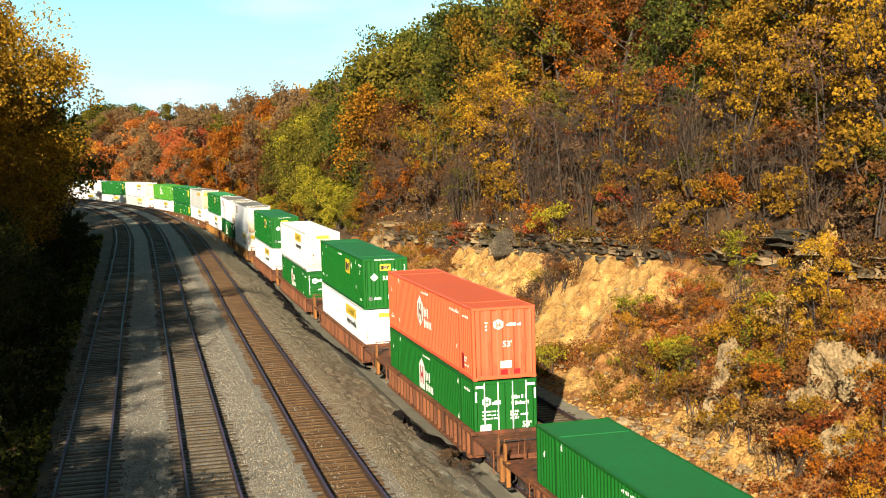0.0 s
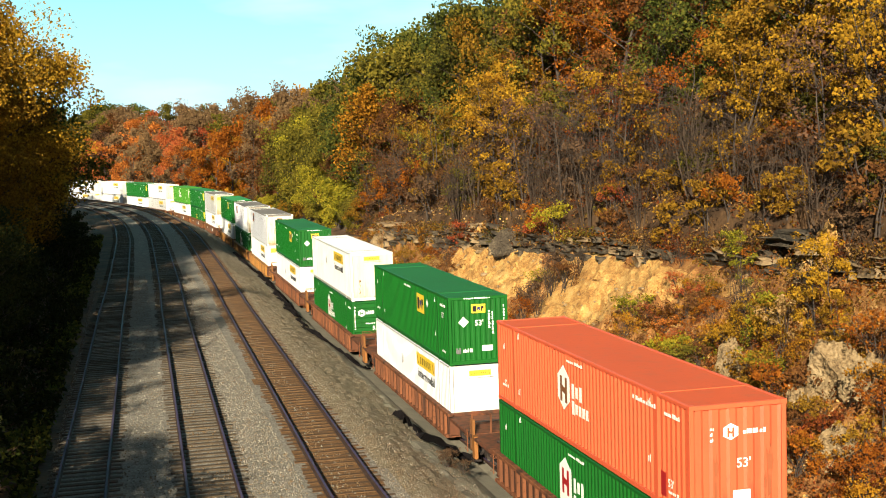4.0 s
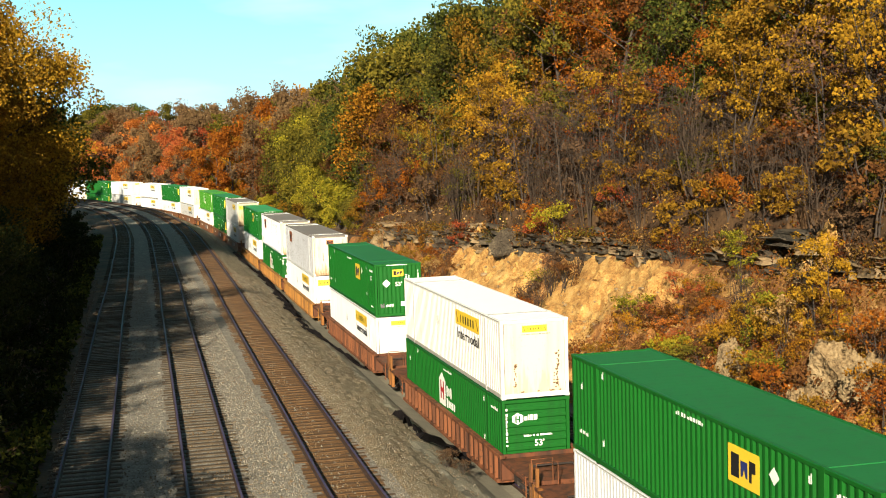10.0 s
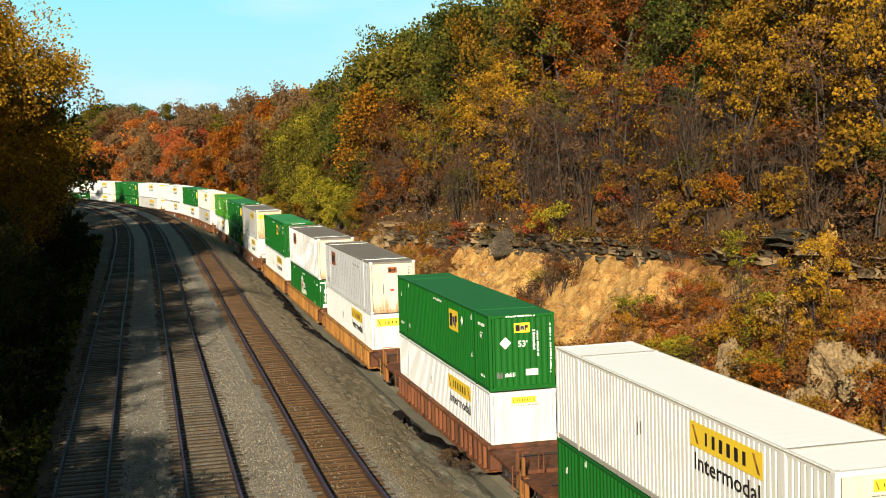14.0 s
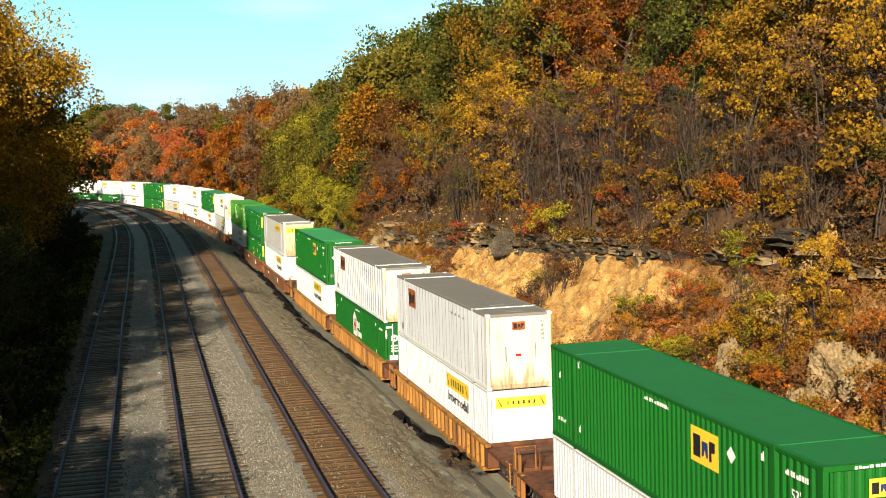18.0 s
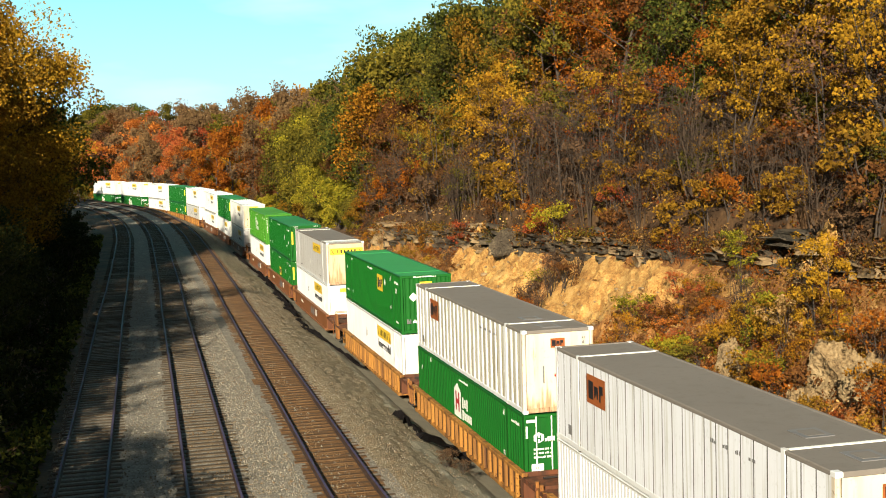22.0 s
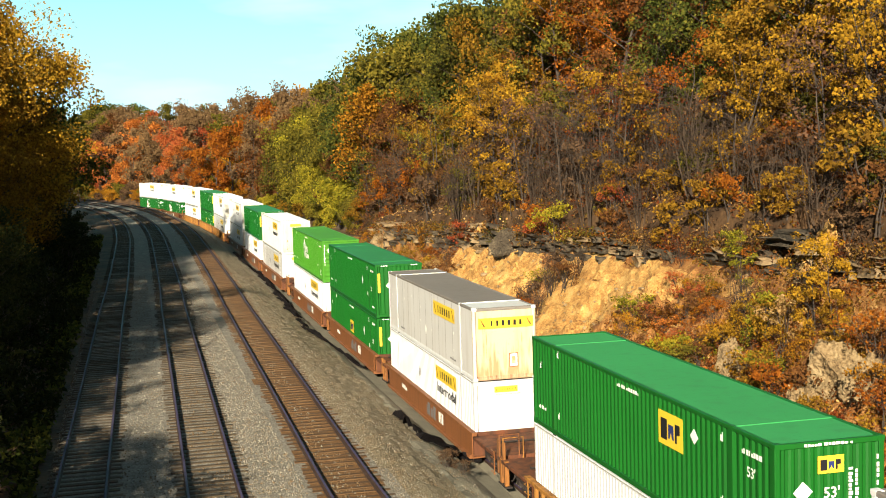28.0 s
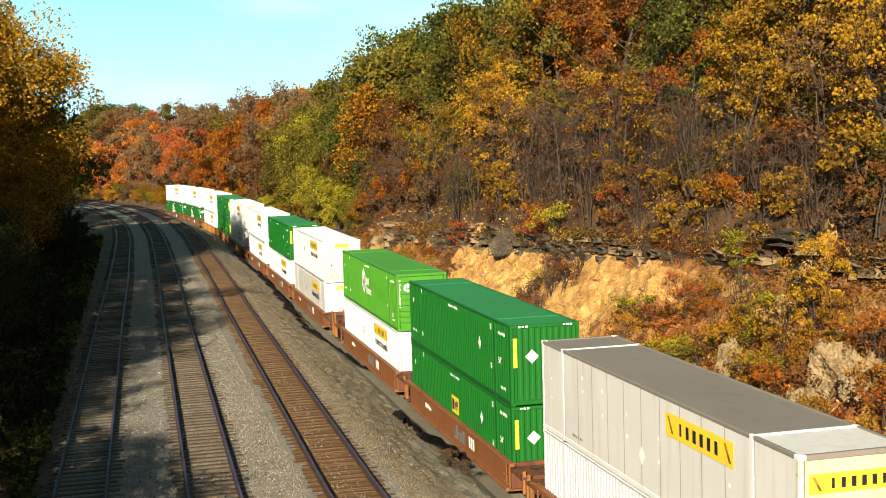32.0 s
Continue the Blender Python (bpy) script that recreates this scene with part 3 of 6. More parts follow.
def plant(form, hue, s, o, size=1.0, z=None, pick=None, turn=None):
    w, c = TREES[form][_cnt.randrange(len(TREES[form])) if pick is None else pick]
    spin = _cnt.uniform(0, 6.28) if turn is None else turn
    if in_hollow(s, o):
        return
    text, cat, group = FORM[form]
    t = tagged(new({"shrub": "shrub", "scrub": "shrub", "bush": "bush"}.get(form, "tree")), text % LABEL[hue], cat, group)
    t.matrix_basis = Matrix.Translation(at(s, o, gz(s, o) if z is None else z)) @ Matrix.Rotation(spin, 4, "Z") @ Matrix.Scale(size, 4)
    part("trunk", w, None, t)
    colour(part("crown", c, None, t), LEAF[hue])


def thicket(s, o, size=1.0):
    if in_hollow(s, o):
        return
    t = tagged(new("thicket"), "leafless thicket of thin grey-brown stems", "shrub", "bare thickets on the hillside")
    t.matrix_basis = Matrix.Translation(at(s, o, gz(s, o))) @ Matrix.Rotation(_cnt.uniform(0, 6.28), 4, "Z") @ Matrix.Scale(size, 4)
    part("stem", THICKET[_cnt.randrange(len(THICKET))], None, t)


def seen(s, o, margin=6.0):
    """Inside the wedge of country that lies open before the bridge."""
    p = at(s, o)
    return -0.40 * p.y - margin < p.x < 0.37 * p.y + margin


def scatter(r, s_range, o_range, gap, tries):
    """Places at least gap apart; o is counted from the ledge."""
    got = []
    for _ in range(tries):
        s, u = r.uniform(*s_range), r.uniform(*o_range)
        o = float(ledge_o(s)) + u
        if all((s - a) ** 2 + (o - b) ** 2 > gap * gap for a, b in got):
            got.append((s, o))
    return got


class Woods:
    """Trees too far or too hidden to count, joined into one mesh."""

    def __init__(self):
        self.v, self.f, self.i, self.n = [], [], [], 0
        self.hues = list(LEAF)

    def add(self, form, hue, s, o, size):
        w, c = TREES[form][_cnt.randrange(len(TREES[form]))]
        m = np.array(Matrix.Translation(at(s, o, gz(s, o))) @ Matrix.Rotation(_cnt.uniform(0, 6.28), 4, "Z") @ Matrix.Scale(size, 4))
        for me, k in ((w, 0), (c, 1 + self.hues.index(hue))):
            v = np.empty(len(me.vertices) * 3)
            me.vertices.foreach_get("co", v)
            v = v.reshape(-1, 3) @ m[:3, :3].T + m[:3, 3]
            self.v.append(v)
            for p in me.polygons:
                self.f.append(tuple(self.n + j for j in p.vertices))
                self.i.append(k)
            self.n += len(v)

    def done(self, name, label):
        me = mesh_of(name, np.concatenate(self.v), self.f, [M["bark"]] + [LEAF[h] for h in self.hues], self.i)
        return tagged(new(name, me), label, "woods", kind="stuff")


rt = random.Random(5)


STANDS = (                           # stands of one colour: place along the line, distance above the ledge, leaves
    (72, 13, "orange orange amber"), (70, 17, "orange rust green"), (75, 6.5, "yellow yellow amber"), (69, 3.6, "gold yellow dull"), (86, 6, "yellow lime gold"), (104, 6, "gold gold amber"), (110, 10, "rust gold olive"),
    (73, 9.5, "olive gold olive"), (61, 6, "olive gold olive"), (58, 3.7, "gold dull mauve"), (52, 2.5, "lime gold dull"), (53, 5.6, "rust red mauve"), (45, 2.8, "gold gold mauve"), (52, 9, "rust mauve orange"), (48, 7.3, "orange amber rust"),
    (50, 11, "green olive rust"), (41, 9, "yellow amber gold"), (35.5, 5.5, "gold amber yellow"), (34.6, 3.2, "amber orange gold"), (33, 9, "lime yellow gold"), (27, 5.5, "gold yellow amber"), (22, 2.5, "gold amber yellow"),
    (39, 2.6, "mauve dull mauve"), (28, 2.6, "mauve dull rust"), (64, 14, "rust orange olive"), (85, 10, "olive green gold"), (84, 15, "green olive green"), (95, 12, "green olive green"), (95, 22, "green green olive"), (60, 22, "green olive orange"), (40, 16, "amber yellow rust"))


def hue_at(s, u):
    """Leaf colours of the hillside, which change from stand to stand."""
    near = min(STANDS, key=lambda q: ((s - q[0]) / 1.6) ** 2 + (u - q[1]) ** 2)
    if ((s - near[0]) / 1.6) ** 2 + (u - near[1]) ** 2 > 8:
        return rt.choice(["dull", "gold", "rust", "mauve", "olive"] if u < 9 else ["olive", "green", "rust", "green"] if s > 48 else ["gold", "rust", "amber", "olive"])
    return rt.choice(near[2].split())


def glade(s, o):
    """Open ground under the trees of the near hillside."""
    return 26.5 < s < 38 and 3.2 < o - float(ledge_o(s)) < 9.5


# trees that stand out by their colour
for form, hue, s, o, k in (("slim", "yellow", 80.5, 17.3, 1.0), ("slim", "yellow", 79, 16.5, 0.95), ("slim", "lime", 90, 15.8, 0.9), ("slim", "gold", 92, 14.6, 0.8), ("slim", "yellow", 68, 16.6, 0.75),
                           ("tall", "yellow", 42.5, 23.2, 0.75), ("tall", "gold", 40, 21.5, 0.7), ("tall", "yellow", 32, 23.3, 0.7), ("slim", "yellow", 28, 21.5, 0.9), ("tall", "gold", 30, 25, 0.8), ("tall", "orange", 84, 28.8, 0.95), ("tall", "orange", 76, 30, 1.0), ("tall", "orange", 70, 23, 0.8), ("tall", "flame", 68, 25, 0.85), ("tall", "orange", 64, 24, 0.78),
                           ("slim", "yellow", 16.4, 12.6, 0.50), ("slim", "yellow", 17.8, 12.5, 0.44), ("slim", "gold", 15.3, 12.0, 0.3), ("slim", "gold", 49, 17.3, 0.45), ("slim", "yellow", 22, 19.5, 0.9), ("slim", "yellow", 38, 19.2, 0.85), ("slim", "yellow", 58, 18.5, 0.9), ("slim", "lime", 27, 14.2, 0.42), ("shrub", "scarlet", 53.4, 12.9, 0.75), ("shrub", "scarlet", 66.5, 10.6, 0.6), ("shrub", "scarlet", 45.6, 15.2, 0.7), ("shrub", "lime", 50.8, 13.0, 0.95), ("shrub", "scarlet", 12.6, 8.9, 0.5), ("shrub", "red", 11.6, 9.3, 0.55), ("shrub", "red", 14.0, 8.6, 0.4), ("shrub", "lime", 26.2, 9.5, 0.7), ("shrub", "olive", 24.3, 9.6, 0.6), ("shrub", "gold", 25.6, 9.2, 0.7)):
    plant(form, hue, s, o, k)
# hillside: shrubs over the ledge, slim trees in front, taller woods behind
for s, o in scatter(rt, (3, 108), (0.7, 9), 1.7, 2000):
    if seen(s, o, 3):
        if rt.random() < 0.42:
            k = rt.uniform(0.7, 1.2)
            if not glade(s, o):
                thicket(s, o, k)
        else:
            plant("shrub", rt.choice(["rust", "dull", "gold", "rust", "olive", "dull", "orange", "gold", "rust"]), s, o, rt.uniform(0.7, 1.25))
for s, o in scatter(rt, (3, 108), (1.8, 12), 2.5, 1300):
    u = o - float(ledge_o(s))
    if seen(s, o, 3):
        hue = hue_at(s, u)
        if 23 < s < 47 and u < 7 and rt.random() < 0.3:
            k = rt.uniform(1.1, 1.6)
            if not glade(s, o):
                thicket(s, o, k)
            continue
        thin = hue in ("mauve", "dull", "rust", "red") or rt.random() < (0.6 if u < 4 else 0.45 if s < 50 else 0.15)
        plant("sparse" if thin else "slim", hue, s, o, rt.uniform(0.65, 1.1))
for s, o in scatter(rt, (3, 112), (10, 24), 3.7, 900):
    if seen(s, o, 3):
        plant("tall", hue_at(s, o - float(ledge_o(s))), s, o, rt.uniform(0.75, 1.1))
hill_woods = Woods()
for s, o in scatter(rt, (3, 116), (22, 48), 4.6, 800):
    if seen(s, o, 3):
        hill_woods.add("far", hue_at(s, 22), s, o, rt.uniform(0.7, 0.92))
# end of the hill
for s, o, h, k in ((86, 26, "green", 0.78), (92, 22, "olive", 0.98), (96, 27, "green", 0.95), (101, 20, "olive", 0.98), (105, 25, "green", 1.08), (108, 19, "olive", 0.95), (112, 23, "green", 1.13), (115, 16.5, "olive", 1.12), (119, 20, "green", 1.14),
                   (121, 14, "green", 1.0), (125, 17.5, "green", 1.12), (131, 15.5, "olive", 0.95), (137, 16.5, "green", 0.9), (139, 14, "olive", 0.8), (143, 11, "lime", 0.55), (128, 23, "green", 1.22), (118, 28, "green", 1.2), (108, 30, "olive", 1.0), (136, 20, "green", 1.12),
                   (109, 14.0, "amber", 0.86), (147, 15, "olive", 0.82), (158, 14.5, "lime", 0.92), (104, 15, "rust", 0.7), (152, 12.5, "olive", 0.88), (160, 12.5, "olive", 0.85), (168, 12, "olive", 0.8), (128, 12.5, "rust", 0.6), (134, 12.5, "olive", 0.7)):
    plant("broad", h, s, o, k)
# woods along the curve
far_hues = [(160, "olive"), (185, "olive"), (200, "rust"), (212, "haze"), (222, "orange"), (234, "amber"), (245, "orange"), (256, "haze"), (264, "flame"), (271, "scarlet"), (280, "haze"), (290, "haze"), (298, "amber"), (305, "flame"), (312, "flame"), (320, "scarlet"), (332, "rust"), (342, "olive"), (355, "olive")]
for s, o in scatter(rt, (150, 365), (1.5, 11), 5.6, 1600):
    near = min(far_hues, key=lambda q: abs(q[0] - s))[1]
    plant("far", near if rt.random() < 0.94 else rt.choice(["dull", "rust", "gold", "olive"]), s, o, rt.uniform(0.7, 1.0))
far_woods = Woods()
for s, o in scatter(rt, (152, 400), (12, 40), 7.4, 1500):
    near = min(far_hues, key=lambda q: abs(q[0] - s))[1]
    far_woods.add("far", near if rt.random() < 0.2 else rt.choice(["haze", "olive", "olive", "haze", "haze", "haze"]), s, o, rt.uniform(1.1, 1.22))
for i in range(40):
    far_woods.add("far", "green", rt.uniform(410, 500), rt.uniform(-60, 40), rt.uniform(1.1, 1.4))
for i in range(12):                    # the hill beyond the end of the curve
    u = (i + rt.random()) / 12
    far_woods.add("far", "green", 392 - 11 * u, 54 + 11 * u, rt.uniform(1.12, 1.26))
far_woods.done("far_woods", "autumn woods in rust, olive and orange beyond the curve")
# left bank: shaded wood beside the sidings
_lean = random.Random(4)               # the trunks lean up the bank, away from the line
for s, o, h, k in ((44, -27.5, "olive", 0.95), (52, -27.0, "yellow", 0.85), (58, -30, "gold", 0.95), (66, -27.5, "yellow", 1.12), (73, -27, "gold", 1.25), (79, -23.8, "yellow", 1.44), (86, -25.0, "gold", 1.15),
                   (93, -23, "gold", 0.85), (100, -26, "olive", 0.9), (108, -23.0, "green", 1.12), (117, -25, "green", 0.85), (127, -24.5, "rust", 0.75), (138, -24, "green", 0.8), (150, -24, "olive", 0.75), (162, -24, "green", 0.8), (175, -22.5, "olive", 0.75), (190, -24, "green", 0.8)):
    i = _lean.randrange(3)
    plant("leafy" if s < 95 else "broad", h, s, o, k, None, i, ((5.4, 1.0, 2.2) if s < 95 else (1.7, 5.4, 0.6))[i] + _lean.uniform(-.3, .3))
bank_woods = Woods()
for i in range(34):
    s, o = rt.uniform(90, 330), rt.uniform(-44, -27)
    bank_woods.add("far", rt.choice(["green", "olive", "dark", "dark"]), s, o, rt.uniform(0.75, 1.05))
# dense trees left of the view, added to shade the bank and first track
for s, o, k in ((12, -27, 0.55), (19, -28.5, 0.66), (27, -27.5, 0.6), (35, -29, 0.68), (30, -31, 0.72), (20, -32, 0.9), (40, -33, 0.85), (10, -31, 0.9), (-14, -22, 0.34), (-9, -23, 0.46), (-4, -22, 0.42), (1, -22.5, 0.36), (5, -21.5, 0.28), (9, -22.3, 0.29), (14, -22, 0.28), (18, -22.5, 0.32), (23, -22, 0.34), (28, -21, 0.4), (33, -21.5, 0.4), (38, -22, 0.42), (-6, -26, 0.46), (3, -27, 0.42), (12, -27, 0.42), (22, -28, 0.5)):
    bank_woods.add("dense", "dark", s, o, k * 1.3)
# tall trees on the bank behind the bridge, whose shade falls across the sidings
for x, y, k in ((-21, -26, 1.2), (-28, -23, 1.25), (-34, -27, 1.32), (-41, -24, 1.28), (-47, -28, 1.3)):
    h = heading(-55)
    d = Vector((x, y, 0)) - at(-55)
    so = -55 + d.x * math.sin(h) + d.y * math.cos(h)
    oo = d.x * math.cos(h) - d.y * math.sin(h)
    bank_woods.add("far", "olive", so, oo, k)
# unseen trees further left, added only to shade the lower bank
for x, y, k in ((-27, 12, 0.7), (-30, 19, 0.75), (-28, 3, 0.75), (-42, 25, 1.1), (-46, 38, 1.1), (-48, 50, 1.1), (-52, 62, 1.1)):
    h = heading(0)
    d = Vector((x, y, 0)) - at(0)
    bank_woods.add("far", "olive", d.x * math.sin(h) + d.y * math.cos(h), d.x * math.cos(h) - d.y * math.sin(h), k)
# four more unseen trees, added to shade the lower crowns on the left
for s, o, k in ((52.1, -35.5, 1.22), (47.3, -40.8, 1.25), (59.7, -33.1, 1.12), (59.3, -39.9, 1.2)):
    bank_woods.add("far", "olive", s, o, k)
bank_woods.done("bank_woods", "green and olive wood on the shaded bank, shade in its darkest leaves")
hill_woods.done("hill_woods", "green and golden woods on the crest of the hill")
# shrubs along the bank foot, coloured nearly black in place of shade
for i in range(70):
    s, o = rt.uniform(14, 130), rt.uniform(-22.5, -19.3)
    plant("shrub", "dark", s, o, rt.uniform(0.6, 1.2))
# slope of the cutting
_cnt.seed(77)
for s, o in scatter(rt, (4, 100), (-9.5, -0.3), 1.05, 2600):
    if seen(s, o, 2) and o > 7.4 and bare_patch(s, o) < -0.02 and rt.random() < (0.42 if s < 45 else 0.35):
        if rt.random() < 0.10:
            thicket(s, o, rt.uniform(0.3, 0.5))
        else:
            patch = value_noise(s * 0.22, o * 0.3, 41)
            plant("scrub", rt.choice(["orange", "amber", "rust", "amber", "gold"] if patch > 0.15 else ["gold", "lime", "amber", "olive", "gold"] if patch < -0.2 else ["amber", "gold", "rust", "olive", "orange"]), s, o, rt.uniform(0.4, 1.0))
for s, o, h in ((17.2, 8.0, "gold"), (18.8, 8.0, "straw"), (19.2, 9.3, "rust"), (17.4, 10.2, "gold"), (16.2, 9.6, "orange"), (15.4, 8.6, "straw"), (14.4, 9.2, "rust"), (13.6, 10.0, "gold"), (12.2, 12.0, "orange"), (14, 11.8, "gold"), (10.8, 12.2, "rust"), (13.2, 8.2, "straw"), (11.6, 8.4, "orange"), (15.0, 10.6, "rust")):
    plant("scrub", h, s, o, _cnt.uniform(0.7, 1.15))
for s, o, h in ((21.6, 11.9, "lime"), (22.6, 11.4, "yellow"), (20.8, 12.4, "gold"), (24.6, 10.5, "lime"), (25.4, 10.0, "yellow"), (26.4, 10.4, "lime"), (23.4, 12.6, "gold"), (18.6, 11.6, "yellow"), (17.6, 11.0, "amber")):
    plant("scrub", h, s, o, _cnt.uniform(0.7, 1.1))
for s, o, h, k in ((21.4, 12.4, "lime", 0.6), (20.3, 12.0, "yellow", 0.55), (22.4, 12.9, "lime", 0.5), (19.2, 12.0, "straw", 0.6), (23.4, 12.2, "yellow", 0.5)):
    plant("shrub", h, s, o, k)
for i in range(16):
    plant("scrub", _cnt.choice(["orange", "flame", "scarlet", "amber"]), _cnt.uniform(27, 35), _cnt.uniform(11.4, 13.8), _cnt.uniform(0.3, 0.55))
for n, (s, o) in enumerate(((46, 12.8), (47, 12.2), (48, 11.4), (46.6, 11.2), (45.4, 11.8), (48.6, 10.0), (46.2, 10.2), (47.2, 9.4), (64, 9.0), (66, 9.4), (68, 8.6), (70, 9.2))):
    if n % 3:
        plant("scrub", ("rust", "dull", "straw", "orange")[n % 4], s, o, 0.9)
    else:
        thicket(s, o, 0.6)
for s, o, h, k in ((116, 10.2, "lime", 0.9), (120, 10.6, "lime", 1.05), (124, 11.0, "lime", 1.15), (128, 11.4, "lime", 1.05), (131, 10.6, "olive", 0.9), (135, 10.8, "lime", 0.85), (110, 10.2, "olive", 0.75), (141, 11.0, "olive", 0.9), (104, 10.0, "gold", 0.6)):
    plant("bush", h, s, o, k)


for s, o, k in ((15.6, -3.3, 0.4), (14.9, -3.7, 0.35), (15.2, -3.0, 0.3)):
    plant("scrub", "dull", s, o, k)
for i in range(64):
    s = 150 + 200 * (i + rt.random()) / 64
    plant("bush", rt.choice(["olive", "lime", "gold", "olive", "dull", "amber"]), s, rt.uniform(7.6, 11.0), rt.uniform(0.45, 0.8))


# ---------------------------------------------------------------- undergrowth: low leaves and dead stalks over the soil
def undergrowth(name, label, n, place, hues, size, high):
    r = np.random.RandomState(n)
    S_, O_ = place(r, n)
    keep = np.array([seen(a, b, 2) for a, b in zip(S_, O_)])
    S_, O_ = S_[keep], O_[keep]
    Z_ = ground_z(S_, O_)
    X_, Y_ = at_many(S_, O_)
    per = 12
    C = np.stack([X_, Y_, Z_ + 0.05], 1)
    rad = r.uniform(0.15, 0.5, len(C))
    C[:, 2] += rad * high
    V, F = leaf_cloud(r, C, rad, per, size, 0.9, True)
    drift = value_noise(S_ * 0.25, O_ * 0.35, 41) * 0.9 + r.normal(0, 0.35, len(C))
    I = np.repeat(np.clip(((drift + 1) / 2 * len(hues)).astype(int), 0, len(hues) - 1), per)
    return tagged(new(name, mesh_of(name, V, F.tolist(), [LEAF[h] for h in hues], I)), label, "undergrowth", kind="stuff")


def above_ledge(r, n):
    s = r.uniform(3, 112, n)
    return s, ledge_o(s) + 0.3 + 15 * r.uniform(0, 1, n) ** 1.7


def on_ledge(r, n):
    s = r.uniform(5, 95, n)
    o = ledge_o(s) + r.uniform(-0.3, 0.7, n)
    ok = (s < 23.6) | (s > 26.8)
    return s[ok], o[ok]


def on_slope(r, n):
    s = np.where(r.uniform(0, 1, n) < 0.75, r.uniform(3, 45, n), r.uniform(40, 100, n))
    t = r.uniform(0.06, 1.02, n)
    o = 6.4 + (ledge_o(s) - 6.4) * t
    ok = (bare_patch(s, o) < r.normal(-0.05, 0.06, n)) & (value_noise(s * 0.8, o * 1.1, 19) > r.uniform(-1.1, 0.5, n))
    return s[ok], o[ok]


def on_bank(r, n):
    return r.uniform(-2, 130, n), -17.4 - 8 * r.uniform(0, 1, n) ** 1.6


undergrowth("hill_undergrowth", "rust and golden undergrowth over the ledge", 9000, above_ledge, ["olive", "dull", "gold", "mauve", "dull", "rust", "straw", "rust", "red"], 0.13, 0.7)
undergrowth("ledge_undergrowth", "rust and straw-coloured growth hanging over the ledge", 2200, on_ledge, ["olive", "rust", "gold", "straw", "dull", "orange", "red"], 0.11, 2.6)
undergrowth("slope_undergrowth", "rust and orange scrub on the cutting slope", 12000, on_slope, ["olive", "gold", "straw", "gold", "rust", "orange", "rust", "orange", "rust", "orange", "red"], 0.095, 0.3)
# leaf colour carries the shade here and covers the paler soil
undergrowth("bank_undergrowth", "green scrub on the shaded bank, darkened in colour for the shade", 3600, on_bank, ["dark", "dark", "green"], 0.2, 0.8)
# ---------------------------------------------------------------- rock ledge, boulders, rubble
def stone_mesh(seed, flat=0.5):
    """An angular stone, about one unit across."""
    r = np.random.RandomState(seed)
    bm = bmesh.new()
    bmesh.ops.create_icosphere(bm, subdivisions=1, radius=0.5)
    ax = r.uniform(0.7, 1.25, 3) * np.array([1, 1, flat])
    cuts = [Vector(r.normal(size=3)).normalized() for _ in range(5)]
    for v in bm.verts:
        p = Vector((v.co.x * ax[0], v.co.y * ax[1], v.co.z * ax[2]))
        for n in cuts:
            d = p.dot(n) - 0.30 * r.uniform(0.9, 1.1)
            if d > 0:
                p -= n * d
        v.co = p + Vector(r.uniform(-.03, .03, 3))
    me = bpy.data.meshes.new("stone")
    bm.to_mesh(me)
    bm.free()
    me.materials.append(M["rock"])
    return me


def slab_mesh(seed):
    """A rough bedded block of rock, one unit long, broken at its edges."""
    r = np.random.RandomState(seed + 7)
    b = Build()
    ring = [(-.5, -.5), (-.1, -.55), (.3, -.48), (.5, -.4), (.5, .5), (-.5, .5)]
    low = [(x + r.uniform(-.09, .09), y + r.uniform(-.12, .12)) for x, y in ring]
    top = [(x * r.uniform(0.72, 1.0), y + r.uniform(-.06, .22)) for x, y in low]
    n = len(ring)
    vs = [(x, y, -.5 + r.uniform(-.08, .08)) for x, y in low] + [(x * 1.04, y - 0.05, r.uniform(-.1, .1)) for x, y in low] + [(x, y, .5 + r.uniform(-.14, .10)) for x, y in top]
    fs = [tuple(range(n - 1, -1, -1)), tuple(range(2 * n, 3 * n))]
    for k in range(2):
        fs += [(k * n + i, k * n + (i + 1) % n, (k + 1) * n + (i + 1) % n, (k + 1) * n + i) for i in range(n)]
    return b.add(vs, fs).mesh("slab", [M["rock"]])


rr = random.Random(31)
M["pale_rock"] = surface("pale_fissured_rock", [(0.34, (0.050, 0.030, 0.014)), (0.46, (0.190, 0.130, 0.064)), (0.7, (0.320, 0.240, 0.130))], 1.1, 0.95, bump=1.0, fine=7, grain=0.5, distance=0.12)
SLABS = [slab_mesh(i) for i in range(10)]
STONES = [stone_mesh(200 + i, 0.45 + 0.06 * (i % 5)) for i in range(10)]
ledge = tagged(new("rock_ledge"), "weathered ledge of bedded grey and tan sandstone slabs", "rock ledge")
ledge.location = at(50, float(ledge_o(50)), float(ledge_z(50)))
base = Vector(ledge.location)
LAYERS = [-1.1, -0.75, -0.5, -0.1, 0.1, 0.45, 0.65, 0.95, 1.3, 1.55]
STEP = [0.25, 0.55, 0.0, 0.5, 0.0, 0.4, 0.1, 0.6, 0.35]       # softer beds lie further back
